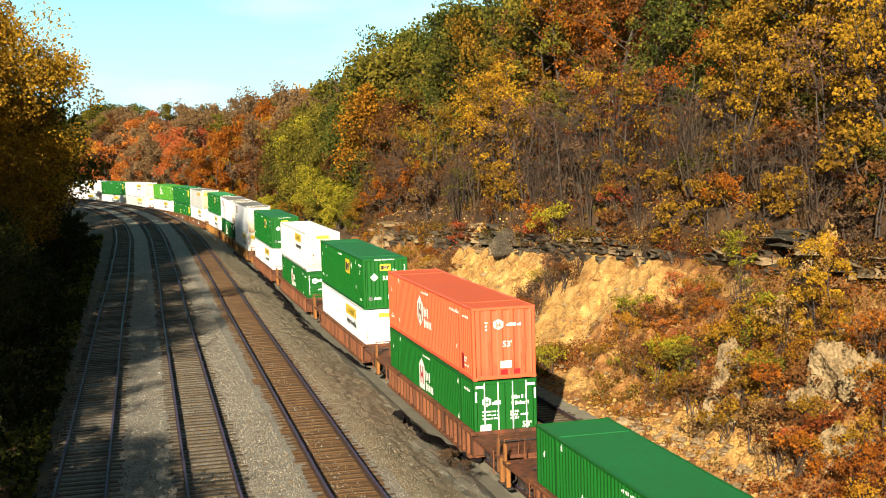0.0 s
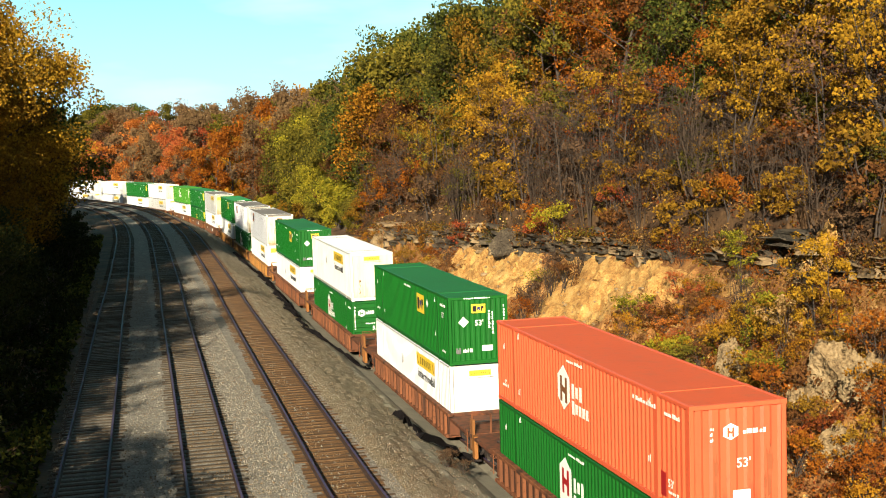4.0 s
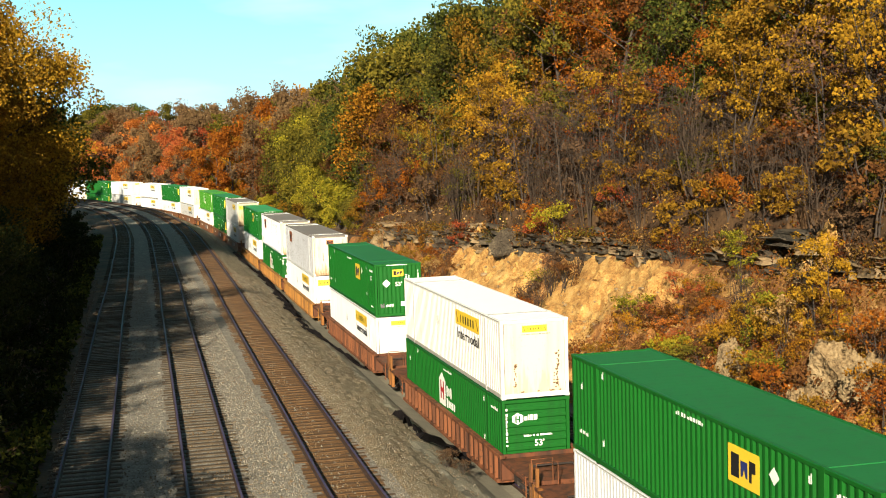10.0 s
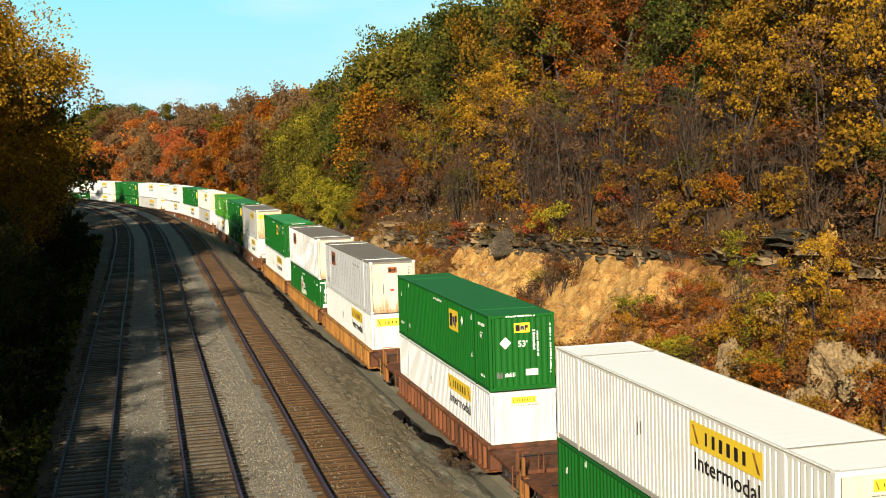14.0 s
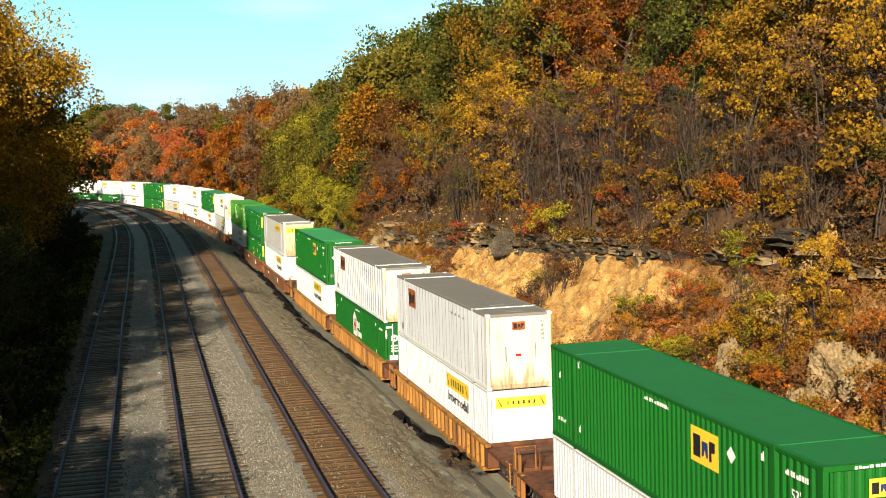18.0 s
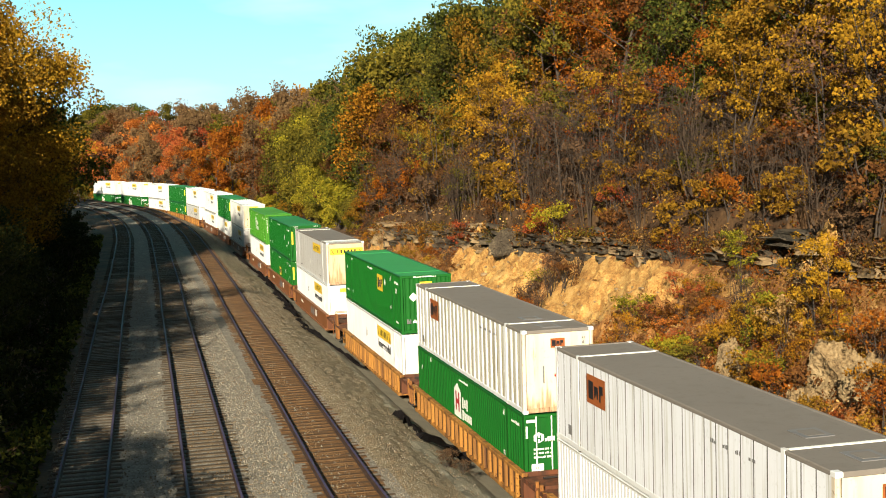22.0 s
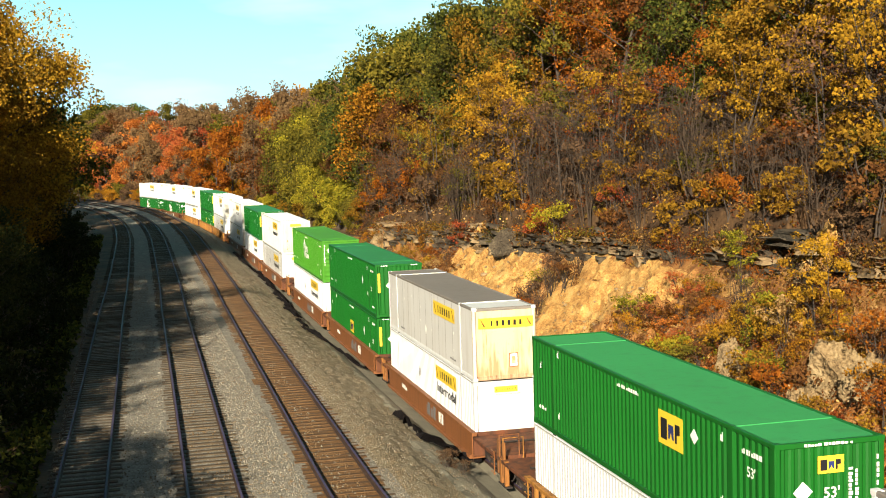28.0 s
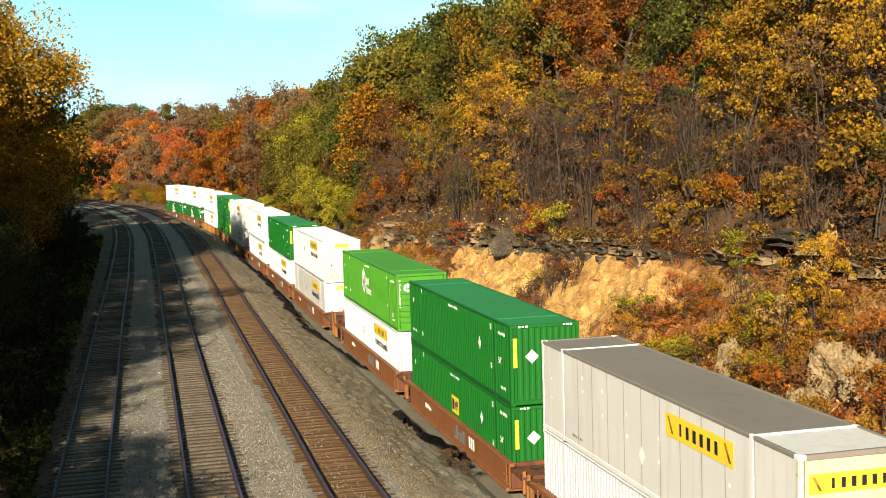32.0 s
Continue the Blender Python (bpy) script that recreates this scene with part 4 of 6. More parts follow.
for n in range(len(LAYERS) - 1):
    s = 7.0 + rr.uniform(0, 2)
    while s < 94:
        w = rr.choice((0.35, 0.5, 0.75, 1.1, 1.7)) * rr.uniform(0.8, 1.3)
        tall = np.interp(s, [10, 30, 48, 60, 95], [1.5, 0.75, 0.95, 1.4, 1.45]) + 0.4 * math.sin(s * 0.31) + 0.25 * math.sin(s * 0.83 + 1)
        z0, z1 = LAYERS[n], LAYERS[n + 1]
        lo, lz = float(ledge_o(s)), float(ledge_z(s))
        gap = noise.noise(Vector((s * 0.22, n * 0.5, 3.0)))
        if 84 < s < 92:
            tall, gap = 1.6, 1.0
        if 23.6 < s < 26.8 and z0 > -0.8:
            tall = 0.0
        if z1 < tall and gap > -0.42 and rr.random() < 0.88:
            back = rr.choice((-0.1, 0.0, 0.1, 0.25)) + STEP[n] + 0.35 * noise.noise(Vector((s * 0.4, n * 0.3, 7)))
            p = part("slab", SLABS[rr.randrange(10)], None, ledge)
            c = at(s, lo + back + 0.45, lz + (z0 + z1) / 2 + 0.16 * noise.noise(Vector((s * 0.3, 5, 1)))) - base
            p.matrix_basis = Matrix.Translation(c) @ Matrix.Rotation(-heading(s) + 1.5708 + rr.uniform(-.35, .35), 4, "Z") @ Matrix.Rotation(rr.uniform(-.10, .10), 4, "Y") @ Matrix.Rotation(rr.uniform(-.12, .12), 4, "X") @ Matrix.Diagonal((w * 1.15, rr.uniform(1.2, 1.8), (z1 - z0) * rr.uniform(0.9, 1.35), 1))
            tan = 0.85 if s > 84 or 62 < s < 66 or s < 23 else 0.14
            colour(p, M["rock"] if rr.random() < tan else M["grey_rock"])
        s += w * rr.uniform(0.9, 1.1)


for s, w, z in ((24.3, 2.2, 1.12), (26.1, 2.2, 1.2), (25.2, 2.8, 1.5)):      # slabs that roof the hollow
    p = part("slab", SLABS[rr.randrange(10)], None, ledge)
    p.matrix_basis = Matrix.Translation(at(s, float(ledge_o(s)) + 1.7, float(ledge_z(s)) + z) - base) @ Matrix.Rotation(-heading(s) + 1.5708, 4, "Z") @ Matrix.Diagonal((w, 3.2, 0.42, 1))
    colour(p, M["grey_rock"])


def boulder(s, o, size, tall=1.0, mat=None):
    t = tagged(new("boulder", STONES[rr.randrange(10)]), rr.choice(["tan angular boulder on the cutting slope"]), "boulder", "boulders on the cutting slope")
    t.matrix_basis = Matrix.Translation(at(s, o, gz(s, o) + size * 0.10 * tall)) @ Matrix.Rotation(rr.uniform(0, 6.28), 4, "Z") @ Matrix.Rotation(rr.uniform(-.4, .4), 4, "X") @ Matrix.Diagonal((size, size * rr.uniform(.7, 1.1), size * tall, 1))
    colour(t, mat or (M["rock"] if rr.random() < .7 else M["sandstone"]))


def outcrop(s, o, w, d, h, seed, mat):
    """A rough mass of rock that stands up from the slope."""
    bm = bmesh.new()
    bmesh.ops.create_icosphere(bm, subdivisions=5, radius=1.0)
    q = random.Random(seed)
    off = Vector((seed * 7.1, seed * 3.3, seed * 1.7))
    cuts = [(Vector((q.uniform(-1, 1), q.uniform(-1, 1), q.uniform(-.3, .8))).normalized(), q.uniform(0.5, 0.8)) for _ in range(9)]
    for v in bm.verts:
        p = v.co.copy()
        for n, k in cuts:
            e = p.dot(n) - k
            if e > 0:
                p -= n * e
        p += p.normalized() * (0.16 * noise.noise(p * 2.3 + off) - 0.16 * abs(noise.noise(p * 5 + off)) - 0.09 * abs(noise.noise(p * 11 + off)) + 0.05 * noise.noise(p * 22 + off))
        p.z += 0.04 * math.floor(p.z * 7) * 0.5
        v.co = Vector((p.x * w / 2, p.y * d / 2, p.z * h / 2))
    me = bpy.data.meshes.new("outcrop")
    bm.to_mesh(me)
    bm.free()
    me.materials.append(mat)
    ob = tagged(new("outcrop", me), "rough tan rock outcrop on the cutting slope", "rock outcrop", "outcrops of the cutting")
    ob.matrix_basis = Matrix.Translation(at(s, o, gz(s, o) + h * 0.12)) @ Matrix.Rotation(-heading(s) + q.uniform(-.5, .5), 4, "Z") @ Matrix.Rotation(q.uniform(-.3, .3), 4, "Y")


for n, (s, o, w, d, h) in enumerate(((20.6, 9.9, 1.7, 2.4, 3.3), (19.6, 9.2, 1.3, 1.8, 2.2), (13.9, 11.3, 2.4, 3.0, 2.5), (12.2, 11.4, 2.0, 2.4, 2.3), (22.0, 11.0, 1.3, 1.6, 1.5), (22.3, 15.4, 1.7, 2.4, 3.4), (20.8, 15.0, 1.4, 1.6, 1.8),
                                    (8, 11.4, 2.6, 3, 2.4), (14.8, 10.3, 1.3, 1.8, 1.4), (57.2, 12.2, 3.8, 1.8, 2.2), (89.5, 8.8, 1.5, 3.0, 1.6), (63.6, 11.5, 1.3, 1.5, 2.6), (54.6, 13.0, 1.4, 3.0, 1.5), (11.2, 9.4, 1.8, 2.0, 1.4))):
    outcrop(s, o, w, d, h, n + 1, M["grey_rock"] if n in (9, 12) else M["sandstone"] if n in (5, 6, 11) else M["pale_rock"])
for i in range(300):
    s = rr.uniform(6, 92)
    t = rr.random() ** 1.6
    o = 6.6 + (float(ledge_o(s)) - 7.4) * t
    if i % 3 == 0:
        s = rr.uniform(14, 26)
        o = 6.7 + 2.2 * rr.random() ** 1.3
    boulder(s, o, rr.uniform(0.2, 0.65) * (1.3 if t < 0.15 else 1), rr.uniform(0.6, 1.0))


def gravel(name, label, n, place, sizes, mats):
    """Loose stones too many to count, in one mesh."""
    r = np.random.RandomState(n)
    V, F, I, k = [], [], [], 0
    tmpl = []
    for me in STONES[:6]:
        v = np.empty(len(me.vertices) * 3)
        me.vertices.foreach_get("co", v)
        tmpl.append((v.reshape(-1, 3), [tuple(p.vertices) for p in me.polygons]))
    oct_v = np.array([(1, 0, 0), (-1, 0, 0), (0, 1, 0), (0, -1, 0), (0, 0, 1)]) * 0.5
    oct_f = [(0, 2, 4), (2, 1, 4), (1, 3, 4), (3, 0, 4)]
    S_, O_ = place(r, n)
    Z_ = ground_z(S_, O_)
    X_, Y_ = at_many(S_, O_)
    size = r.uniform(*sizes, n)
    for i in range(n):
        tv, tf = (oct_v, oct_f) if sizes[1] < 0.2 else tmpl[i % 6]
        v = tv * (1 + r.uniform(-.4, .4, (len(tv), 3)) * (sizes[1] < 0.2))
        a = r.uniform(0, 6.28)
        ca, sa = math.cos(a), math.sin(a)
        v = np.stack([v[:, 0] * ca - v[:, 1] * sa, v[:, 0] * sa + v[:, 1] * ca, v[:, 2]], 1) * size[i] + (X_[i], Y_[i], Z_[i])
        V.append(v)
        F += [tuple(k + j for j in f) for f in tf]
        I += [int(r.randint(len(mats)))] * len(tf)
        k += len(tv)
    return tagged(new(name, mesh_of(name, np.concatenate(V), F, mats, I)), label, "gravel", kind="stuff")


M["stone_pale"] = surface("pale_ballast_stone", [(0.3, (0.152, 0.138, 0.108)), (0.7, (0.290, 0.264, 0.212))], 3, 0.9)
M["stone_mid"] = surface("grey_ballast_stone", [(0.3, (0.080, 0.072, 0.056)), (0.7, (0.172, 0.155, 0.120))], 3, 0.9)
M["stone_brown"] = surface("brown_ballast_stone", [(0.3, (0.062, 0.040, 0.020)), (0.7, (0.152, 0.099, 0.048))], 3, 0.9)


def between(*spans):
    def place(r, n):
        k = r.randint(len(spans), size=n)
        a, b = np.array([q[0] for q in spans])[k], np.array([q[1] for q in spans])[k]
        return 2 + 78 * r.uniform(0, 1, n) ** 1.35, r.uniform(a, b)
    return place


gravel("ballast_stone", "loose grey ballast stones between the tracks", 24000, between((-14.75, -13.0), (-10.95, -9.3), (-10.95, -9.3), (-17.0, -16.8)), (0.03, 0.08), [M["stone_pale"], M["stone_mid"], M["stone_mid"], M["stone_brown"]])
gravel("shoulder_stone", "brownish ballast stones on the shoulder of the upper tracks", 17000, between((-6.8, -3.0), (-6.8, -5.0)), (0.022, 0.06), [M["stone_mid"], M["stone_brown"], M["stone_brown"], M["stone_brown"], M["stone_pale"]])
gravel("bed_stone", "rust-stained stones between the rails", 5000, between((-8.8, -7.6), (-12.6, -11.4)), (0.05, 0.10), [M["stone_brown"], M["stone_mid"], M["stone_brown"]])
gravel("rubble", "tan rubble on the cutting slope", 4200, lambda r, n: (r.uniform(4, 95, n), 6.3 + 7.0 * r.uniform(0, 1, n) ** 1.5), (0.06, 0.34), [M["rock"], M["sandstone"], M["sandstone"]])


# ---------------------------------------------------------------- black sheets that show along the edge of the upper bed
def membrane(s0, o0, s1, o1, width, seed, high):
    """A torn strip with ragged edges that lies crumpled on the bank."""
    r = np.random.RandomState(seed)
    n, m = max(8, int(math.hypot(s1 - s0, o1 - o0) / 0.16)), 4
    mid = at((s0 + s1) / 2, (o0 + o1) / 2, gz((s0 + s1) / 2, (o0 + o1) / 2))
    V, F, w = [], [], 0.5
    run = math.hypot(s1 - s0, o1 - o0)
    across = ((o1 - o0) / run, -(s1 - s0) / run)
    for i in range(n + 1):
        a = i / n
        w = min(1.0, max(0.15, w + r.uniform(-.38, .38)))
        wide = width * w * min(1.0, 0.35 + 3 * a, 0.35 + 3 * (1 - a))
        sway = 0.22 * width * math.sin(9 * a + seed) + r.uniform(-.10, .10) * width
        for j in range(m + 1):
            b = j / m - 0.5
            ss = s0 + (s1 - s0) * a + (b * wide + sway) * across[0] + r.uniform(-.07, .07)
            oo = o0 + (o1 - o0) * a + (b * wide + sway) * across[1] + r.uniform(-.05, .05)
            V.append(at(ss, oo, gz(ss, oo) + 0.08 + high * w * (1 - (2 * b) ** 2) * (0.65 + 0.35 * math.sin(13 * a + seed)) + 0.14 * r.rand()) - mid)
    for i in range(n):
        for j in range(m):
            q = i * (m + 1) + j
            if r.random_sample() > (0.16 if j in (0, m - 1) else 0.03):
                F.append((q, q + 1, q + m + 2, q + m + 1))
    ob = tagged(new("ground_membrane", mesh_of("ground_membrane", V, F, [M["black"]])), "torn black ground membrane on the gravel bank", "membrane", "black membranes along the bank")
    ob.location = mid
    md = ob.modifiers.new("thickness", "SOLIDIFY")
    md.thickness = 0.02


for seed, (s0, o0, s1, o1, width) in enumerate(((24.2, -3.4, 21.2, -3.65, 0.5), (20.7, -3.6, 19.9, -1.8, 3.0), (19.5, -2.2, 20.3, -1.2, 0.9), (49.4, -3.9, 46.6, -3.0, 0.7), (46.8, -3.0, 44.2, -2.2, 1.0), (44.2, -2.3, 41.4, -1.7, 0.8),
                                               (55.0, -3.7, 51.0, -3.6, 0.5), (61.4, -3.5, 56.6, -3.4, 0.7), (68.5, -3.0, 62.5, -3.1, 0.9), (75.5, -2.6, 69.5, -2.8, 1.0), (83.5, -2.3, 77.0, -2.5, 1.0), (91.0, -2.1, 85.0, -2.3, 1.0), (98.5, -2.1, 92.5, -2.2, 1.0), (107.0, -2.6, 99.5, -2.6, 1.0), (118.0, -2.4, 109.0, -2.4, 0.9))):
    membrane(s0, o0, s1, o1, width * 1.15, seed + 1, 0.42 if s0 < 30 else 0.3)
# ---------------------------------------------------------------- containers
CL, CW, CH = 16.154, 2.591, 2.896
LIFT = 1.98                          # lifting posts stand this far from each end
P = {
    "green": painted("green_container_paint", (0.004, 0.090, 0.009), (0.008, 0.036, 0.010), 0.4, 0.52),
    "emp_green": painted("deep_green_container_paint", (0.004, 0.098, 0.009), (0.010, 0.042, 0.012), 0.35, 0.52),
    "bright_green": painted("bright_green_container_paint", (0.05, 0.21, 0.015), (0.03, 0.07, 0.02), 0.25, 0.52),
    "orange": painted("faded_orange_container_paint", (0.60, 0.094, 0.034), (0.363, 0.092, 0.040), 0.4, 0.5),
    "white": painted("white_container_paint", (0.66, 0.68, 0.70), (0.40, 0.35, 0.27), 0.3, 0.4),
    "cream": painted("aged_white_container_paint", (0.68, 0.678, 0.645), (0.45, 0.37, 0.25), 0.4, 0.45),
    "grey": painted("grey_container_panel", (0.60, 0.60, 0.59), (0.30, 0.25, 0.18), 0.4, 0.4),
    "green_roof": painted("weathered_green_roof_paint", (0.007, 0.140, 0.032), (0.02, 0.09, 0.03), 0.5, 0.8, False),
    "orange_roof": painted("weathered_orange_roof_paint", (0.561, 0.089, 0.026), (0.330, 0.106, 0.053), 0.35, 0.8, False),
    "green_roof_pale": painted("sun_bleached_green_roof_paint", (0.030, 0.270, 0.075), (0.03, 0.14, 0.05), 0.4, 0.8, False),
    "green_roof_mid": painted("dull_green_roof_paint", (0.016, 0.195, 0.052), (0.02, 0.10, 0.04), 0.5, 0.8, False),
    # grey of gutters and roof bows; on bottom rails it paints in shade
    "rail_grey": painted("grey_and_shaded_rail_paint", (0.33, 0.32, 0.29), (0.16, 0.12, 0.08), 0.4, 0.6),
    # whiter and cooler than the walls: the roof's strong light is in its colour
    "white_roof": painted("brightened_white_roof_sheet", (0.94, 0.96, 0.99), (0.6, 0.56, 0.5), 0.05, 0.4, False, lift=6.0),
    "roof_grey": painted("dull_grey_roof_sheet", (0.180, 0.162, 0.144), (0.108, 0.094, 0.072), 0.4, 0.8, False),
    "panel_white": painted("streaked_white_panel", (0.75, 0.78, 0.85), (0.22, 0.20, 0.11), 0.85, 0.4, wide=4.5),
    "bright_roof": painted("bright_green_roof_paint", (0.05, 0.25, 0.02), (0.05, 0.12, 0.03), 0.35, 0.8, False),
    "joint": painted("dark_panel_joint", (0.06, 0.053, 0.048), (0.04, 0.032, 0.026), 0.4, 0.7),
    "seam": painted("grey_panel_seam", (0.30, 0.29, 0.27), (0.16, 0.13, 0.10), 0.5, 0.6),
    "groove": painted("grey_panel_joint", (0.16, 0.16, 0.165), (0.12, 0.10, 0.08), 0.4, 0.6),
    "rust": painted("rust_brown_steel", (0.178, 0.063, 0.025), (0.033, 0.015, 0.009), 0.95, 0.8, lift=0.3, start=0.42),
    "ochre": painted("faded_yellow_ochre_steel", (0.34, 0.155, 0.03), (0.06, 0.025, 0.012), 0.9, 0.75, lift=0.3, start=0.42),
    "brown": painted("brown_car_paint", (0.20, 0.076, 0.026), (0.06, 0.026, 0.013), 0.5, 0.6, lift=0.3, start=0.48),
    # rusty steel, darkened to stand for the shade between the ribs
    "recess": painted("shade_darkened_rusty_plate", (0.06, 0.024, 0.012), (0.02, 0.011, 0.008), 0.7, 0.85, lift=0.2, start=0.42),
    "gold_steel": painted("rusty_yellow_end_steel", (0.26, 0.105, 0.026), (0.066, 0.030, 0.013), 0.9, 0.75, lift=0.3, start=0.42),
    "deck": painted("grimy_rusty_deck", (0.13, 0.045, 0.02), (0.035, 0.02, 0.014), 0.9, 0.85, lift=0.2, start=0.42),
    "stain": painted("rust_stain_on_paint", (0.46, 0.28, 0.13), (0.7, 0.6, 0.45), 0.7, 0.7),
    "dark": painted("grimy_dark_steel", (0.030, 0.023, 0.020), (0.013, 0.011, 0.009), 0.5, 0.8, lift=0.2),
    "yellow": painted("yellow_panel_paint", (0.80, 0.55, 0.025), (0.4, 0.28, 0.06), 0.2, 0.45),
    "black": painted("black_lettering_paint", (0.013, 0.013, 0.016), (0.033, 0.033, 0.033), 0.2, 0.5),
    "mark": painted("white_lettering_paint", (0.84, 0.85, 0.80), (0.4, 0.42, 0.36), 0.2, 0.5),
    "blue": painted("blue_lettering_paint", (0.020, 0.033, 0.145), (0.033, 0.033, 0.066), 0.2, 0.5),
    "panel_stained": painted("yellow_stained_white_panel", (0.52, 0.50, 0.42), (0.20, 0.17, 0.08), 0.9, 0.5, wide=3.0, start=0.44),
    "rust_sill": painted("rusty_white_sill", (0.46, 0.33, 0.20), (0.16, 0.07, 0.03), 0.9, 0.7, wide=3.0, start=0.42),
    "aged_post": painted("rust_marked_white_post", (0.60, 0.55, 0.45), (0.26, 0.15, 0.07), 0.8, 0.6, wide=3.0, start=0.46),
    "stain_brown": painted("brown_rust_stain", (0.15, 0.085, 0.045), (0.07, 0.035, 0.018), 0.7, 0.8),
    "stain_dark": painted("dark_rust_stain", (0.27, 0.075, 0.028), (0.42, 0.10, 0.04), 0.7, 0.7),
    "emblem_brown": painted("faded_orange_brown_paint", (0.30, 0.085, 0.022), (0.05, 0.02, 0.01), 0.6, 0.6),
    "red": painted("red_lettering_paint", (0.330, 0.010, 0.013), (0.132, 0.033, 0.026), 0.2, 0.5),
}


def streaked(name, base, rust, reach, amount):
    """White end panel with rust that runs down from its seams and gathers at the sill."""
    m = painted(name, base, rust, 0.3, 0.45)
    n, l = m.node_tree.nodes, m.node_tree.links
    b = n["Principled BSDF"]
    old = b.inputs["Base Color"].links[0].from_socket
    tc, mp, ns, sp, mr = n.new("ShaderNodeTexCoord"), n.new("ShaderNodeMapping"), n.new("ShaderNodeTexNoise"), n.new("ShaderNodeSeparateXYZ"), n.new("ShaderNodeMapRange")
    mp.inputs["Scale"].default_value = (4.5, 4.5, 0.6)
    ns.inputs["Scale"].default_value, ns.inputs["Detail"].default_value = 1.4, 7
    l.new(tc.outputs["Object"], mp.inputs[0]), l.new(mp.outputs[0], ns.inputs[0]), l.new(tc.outputs["Object"], sp.inputs[0])
    mr.inputs[1].default_value, mr.inputs[2].default_value, mr.inputs[3].default_value, mr.inputs[4].default_value = 0.05, reach, 0.30, 0.0
    l.new(sp.outputs[2], mr.inputs[0])
    ad, cr, k, mx = n.new("ShaderNodeMath"), ramp(n, [(0.60, (0, 0, 0)), (0.78, (1, 1, 1))]), n.new("ShaderNodeMath"), n.new("ShaderNodeMix")
    l.new(ns.outputs[0], ad.inputs[0]), l.new(mr.outputs[0], ad.inputs[1]), l.new(ad.outputs[0], cr.inputs[0])
    k.operation = "MULTIPLY"
    k.inputs[1].default_value = amount
    l.new(cr.outputs[0], k.inputs[0])
    mx.data_type = "RGBA"
    mx.inputs[7].default_value = (*rust, 1)
    l.new(k.outputs[0], mx.inputs[0]), l.new(old, mx.inputs[6]), l.new(mx.outputs[2], b.inputs["Base Color"])
    return m


P["end_rusty"] = streaked("rust_streaked_white_end", (0.68, 0.62, 0.46), (0.28, 0.13, 0.045), 1.0, 0.75)
P["end_orange"] = streaked("dirt_streaked_orange_end", (0.60, 0.094, 0.034), (0.145, 0.040, 0.020), 0.9, 0.55)
P["end_dirty"] = streaked("dirty_grey_white_end", (0.54, 0.46, 0.30), (0.26, 0.14, 0.05), 1.8, 0.7)
P["end_white"] = streaked("lightly_stained_white_end", (0.66, 0.65, 0.58), (0.40, 0.30, 0.17), 0.6, 0.35)
P["end_cream"] = streaked("stained_cream_end", (0.66, 0.60, 0.44), (0.40, 0.26, 0.12), 1.4, 0.4)
_mesh = {}


def cached(key, make):
    if key not in _mesh:
        _mesh[key] = make()
    return _mesh[key]


def wave_profile(y0, y1, period, depth, flat=0.3):
    """Points (y, d) of a trapezoid corrugation between y0 and y1."""
    n = max(1, round((y1 - y0) / period))
    p = (y1 - y0) / n
    pts = []
    for i in range(n):
        a = y0 + i * p
        pts += [(a, 0), (a + p * flat, 0), (a + p * 0.5, -depth), (a + p * (0.5 + flat), -depth)]
    return pts + [(y1, 0)]


def wall_sheet(prof, z0, z1, side, x):
    """A sheet with that profile, standing in the plane x; side -1 faces left."""
    b = Build()
    vs = [(side * (x + d), y, z) for z in (z0, z1) for y, d in prof] + [(side * (x - 0.09), y, z) for z in (z0, z1) for y in (prof[0][0], prof[-1][0])]
    n = len(prof)
    fs = [(i, i + 1, n + i + 1, n + i) for i in range(n - 1)]
    k = 2 * n
    fs.append((k + 1, k, k + 2, k + 3))
    if side < 0:
        fs = [tuple(reversed(f)) for f in fs]
    return b.add(vs, fs)


def side_mesh(style, side):
    """Side wall: slot 0 the skin, slot 1 the grooves or panel joints."""
    def make():
        z0, z1, x = 0.16, CH - 0.11, CW / 2 - 0.012
        spans = ((0.16, LIFT - 0.1), (LIFT + 0.1, CL - LIFT - 0.1), (CL - LIFT + 0.1, CL - 0.16))
        prof = []
        for y0, y1 in spans:
            if style == "corr":
                prof += wave_profile(y0, y1, 0.275, 0.045)
            elif style == "hat":
                n = round((y1 - y0) / 0.61)
                p = (y1 - y0) / n
                for i in range(n):
                    q = y0 + i * p
                    prof += [(q, 0), (q + 0.13, 0), (q + 0.16, -0.028), (q + p - 0.03, -0.028)]
                prof.append((y1, 0))
            elif style == "groove":
                n = round((y1 - y0) / 0.235)
                p = (y1 - y0) / n
                for i in range(n):
                    q = y0 + i * p
                    prof += [(q, 0), (q + p * 0.66, 0), (q + p * 0.70, -0.03), (q + p * 0.96, -0.03)]
                prof.append((y1, 0))
            else:
                n = max(1, round((y1 - y0) / (1.22 if style == "postwide" else 0.61)))
                p = (y1 - y0) / n
                for i in range(n):
                    q = y0 + i * p
                    prof += [(q, 0), (q + p - 0.046, 0), (q + p - 0.045, -0.0008), (q + p - 0.001, -0.0008)]
                prof.append((y1, 0))
        b = wall_sheet(prof, z0, z1, side, x)
        me = b.mesh("side_wall", [P["green"], P["groove"]])
        for k, f in enumerate(me.polygons):
            if k < len(prof) - 1:
                d0, d1 = prof[k][1], prof[k + 1][1]
                if (style in ("groove", "hat") and d0 < -0.02 and d1 < -0.02) or (style not in ("groove", "hat", "corr") and d0 < 0 and d1 < 0):
                    f.material_index = 1
        return me
    return cached(("side", style, side), make)


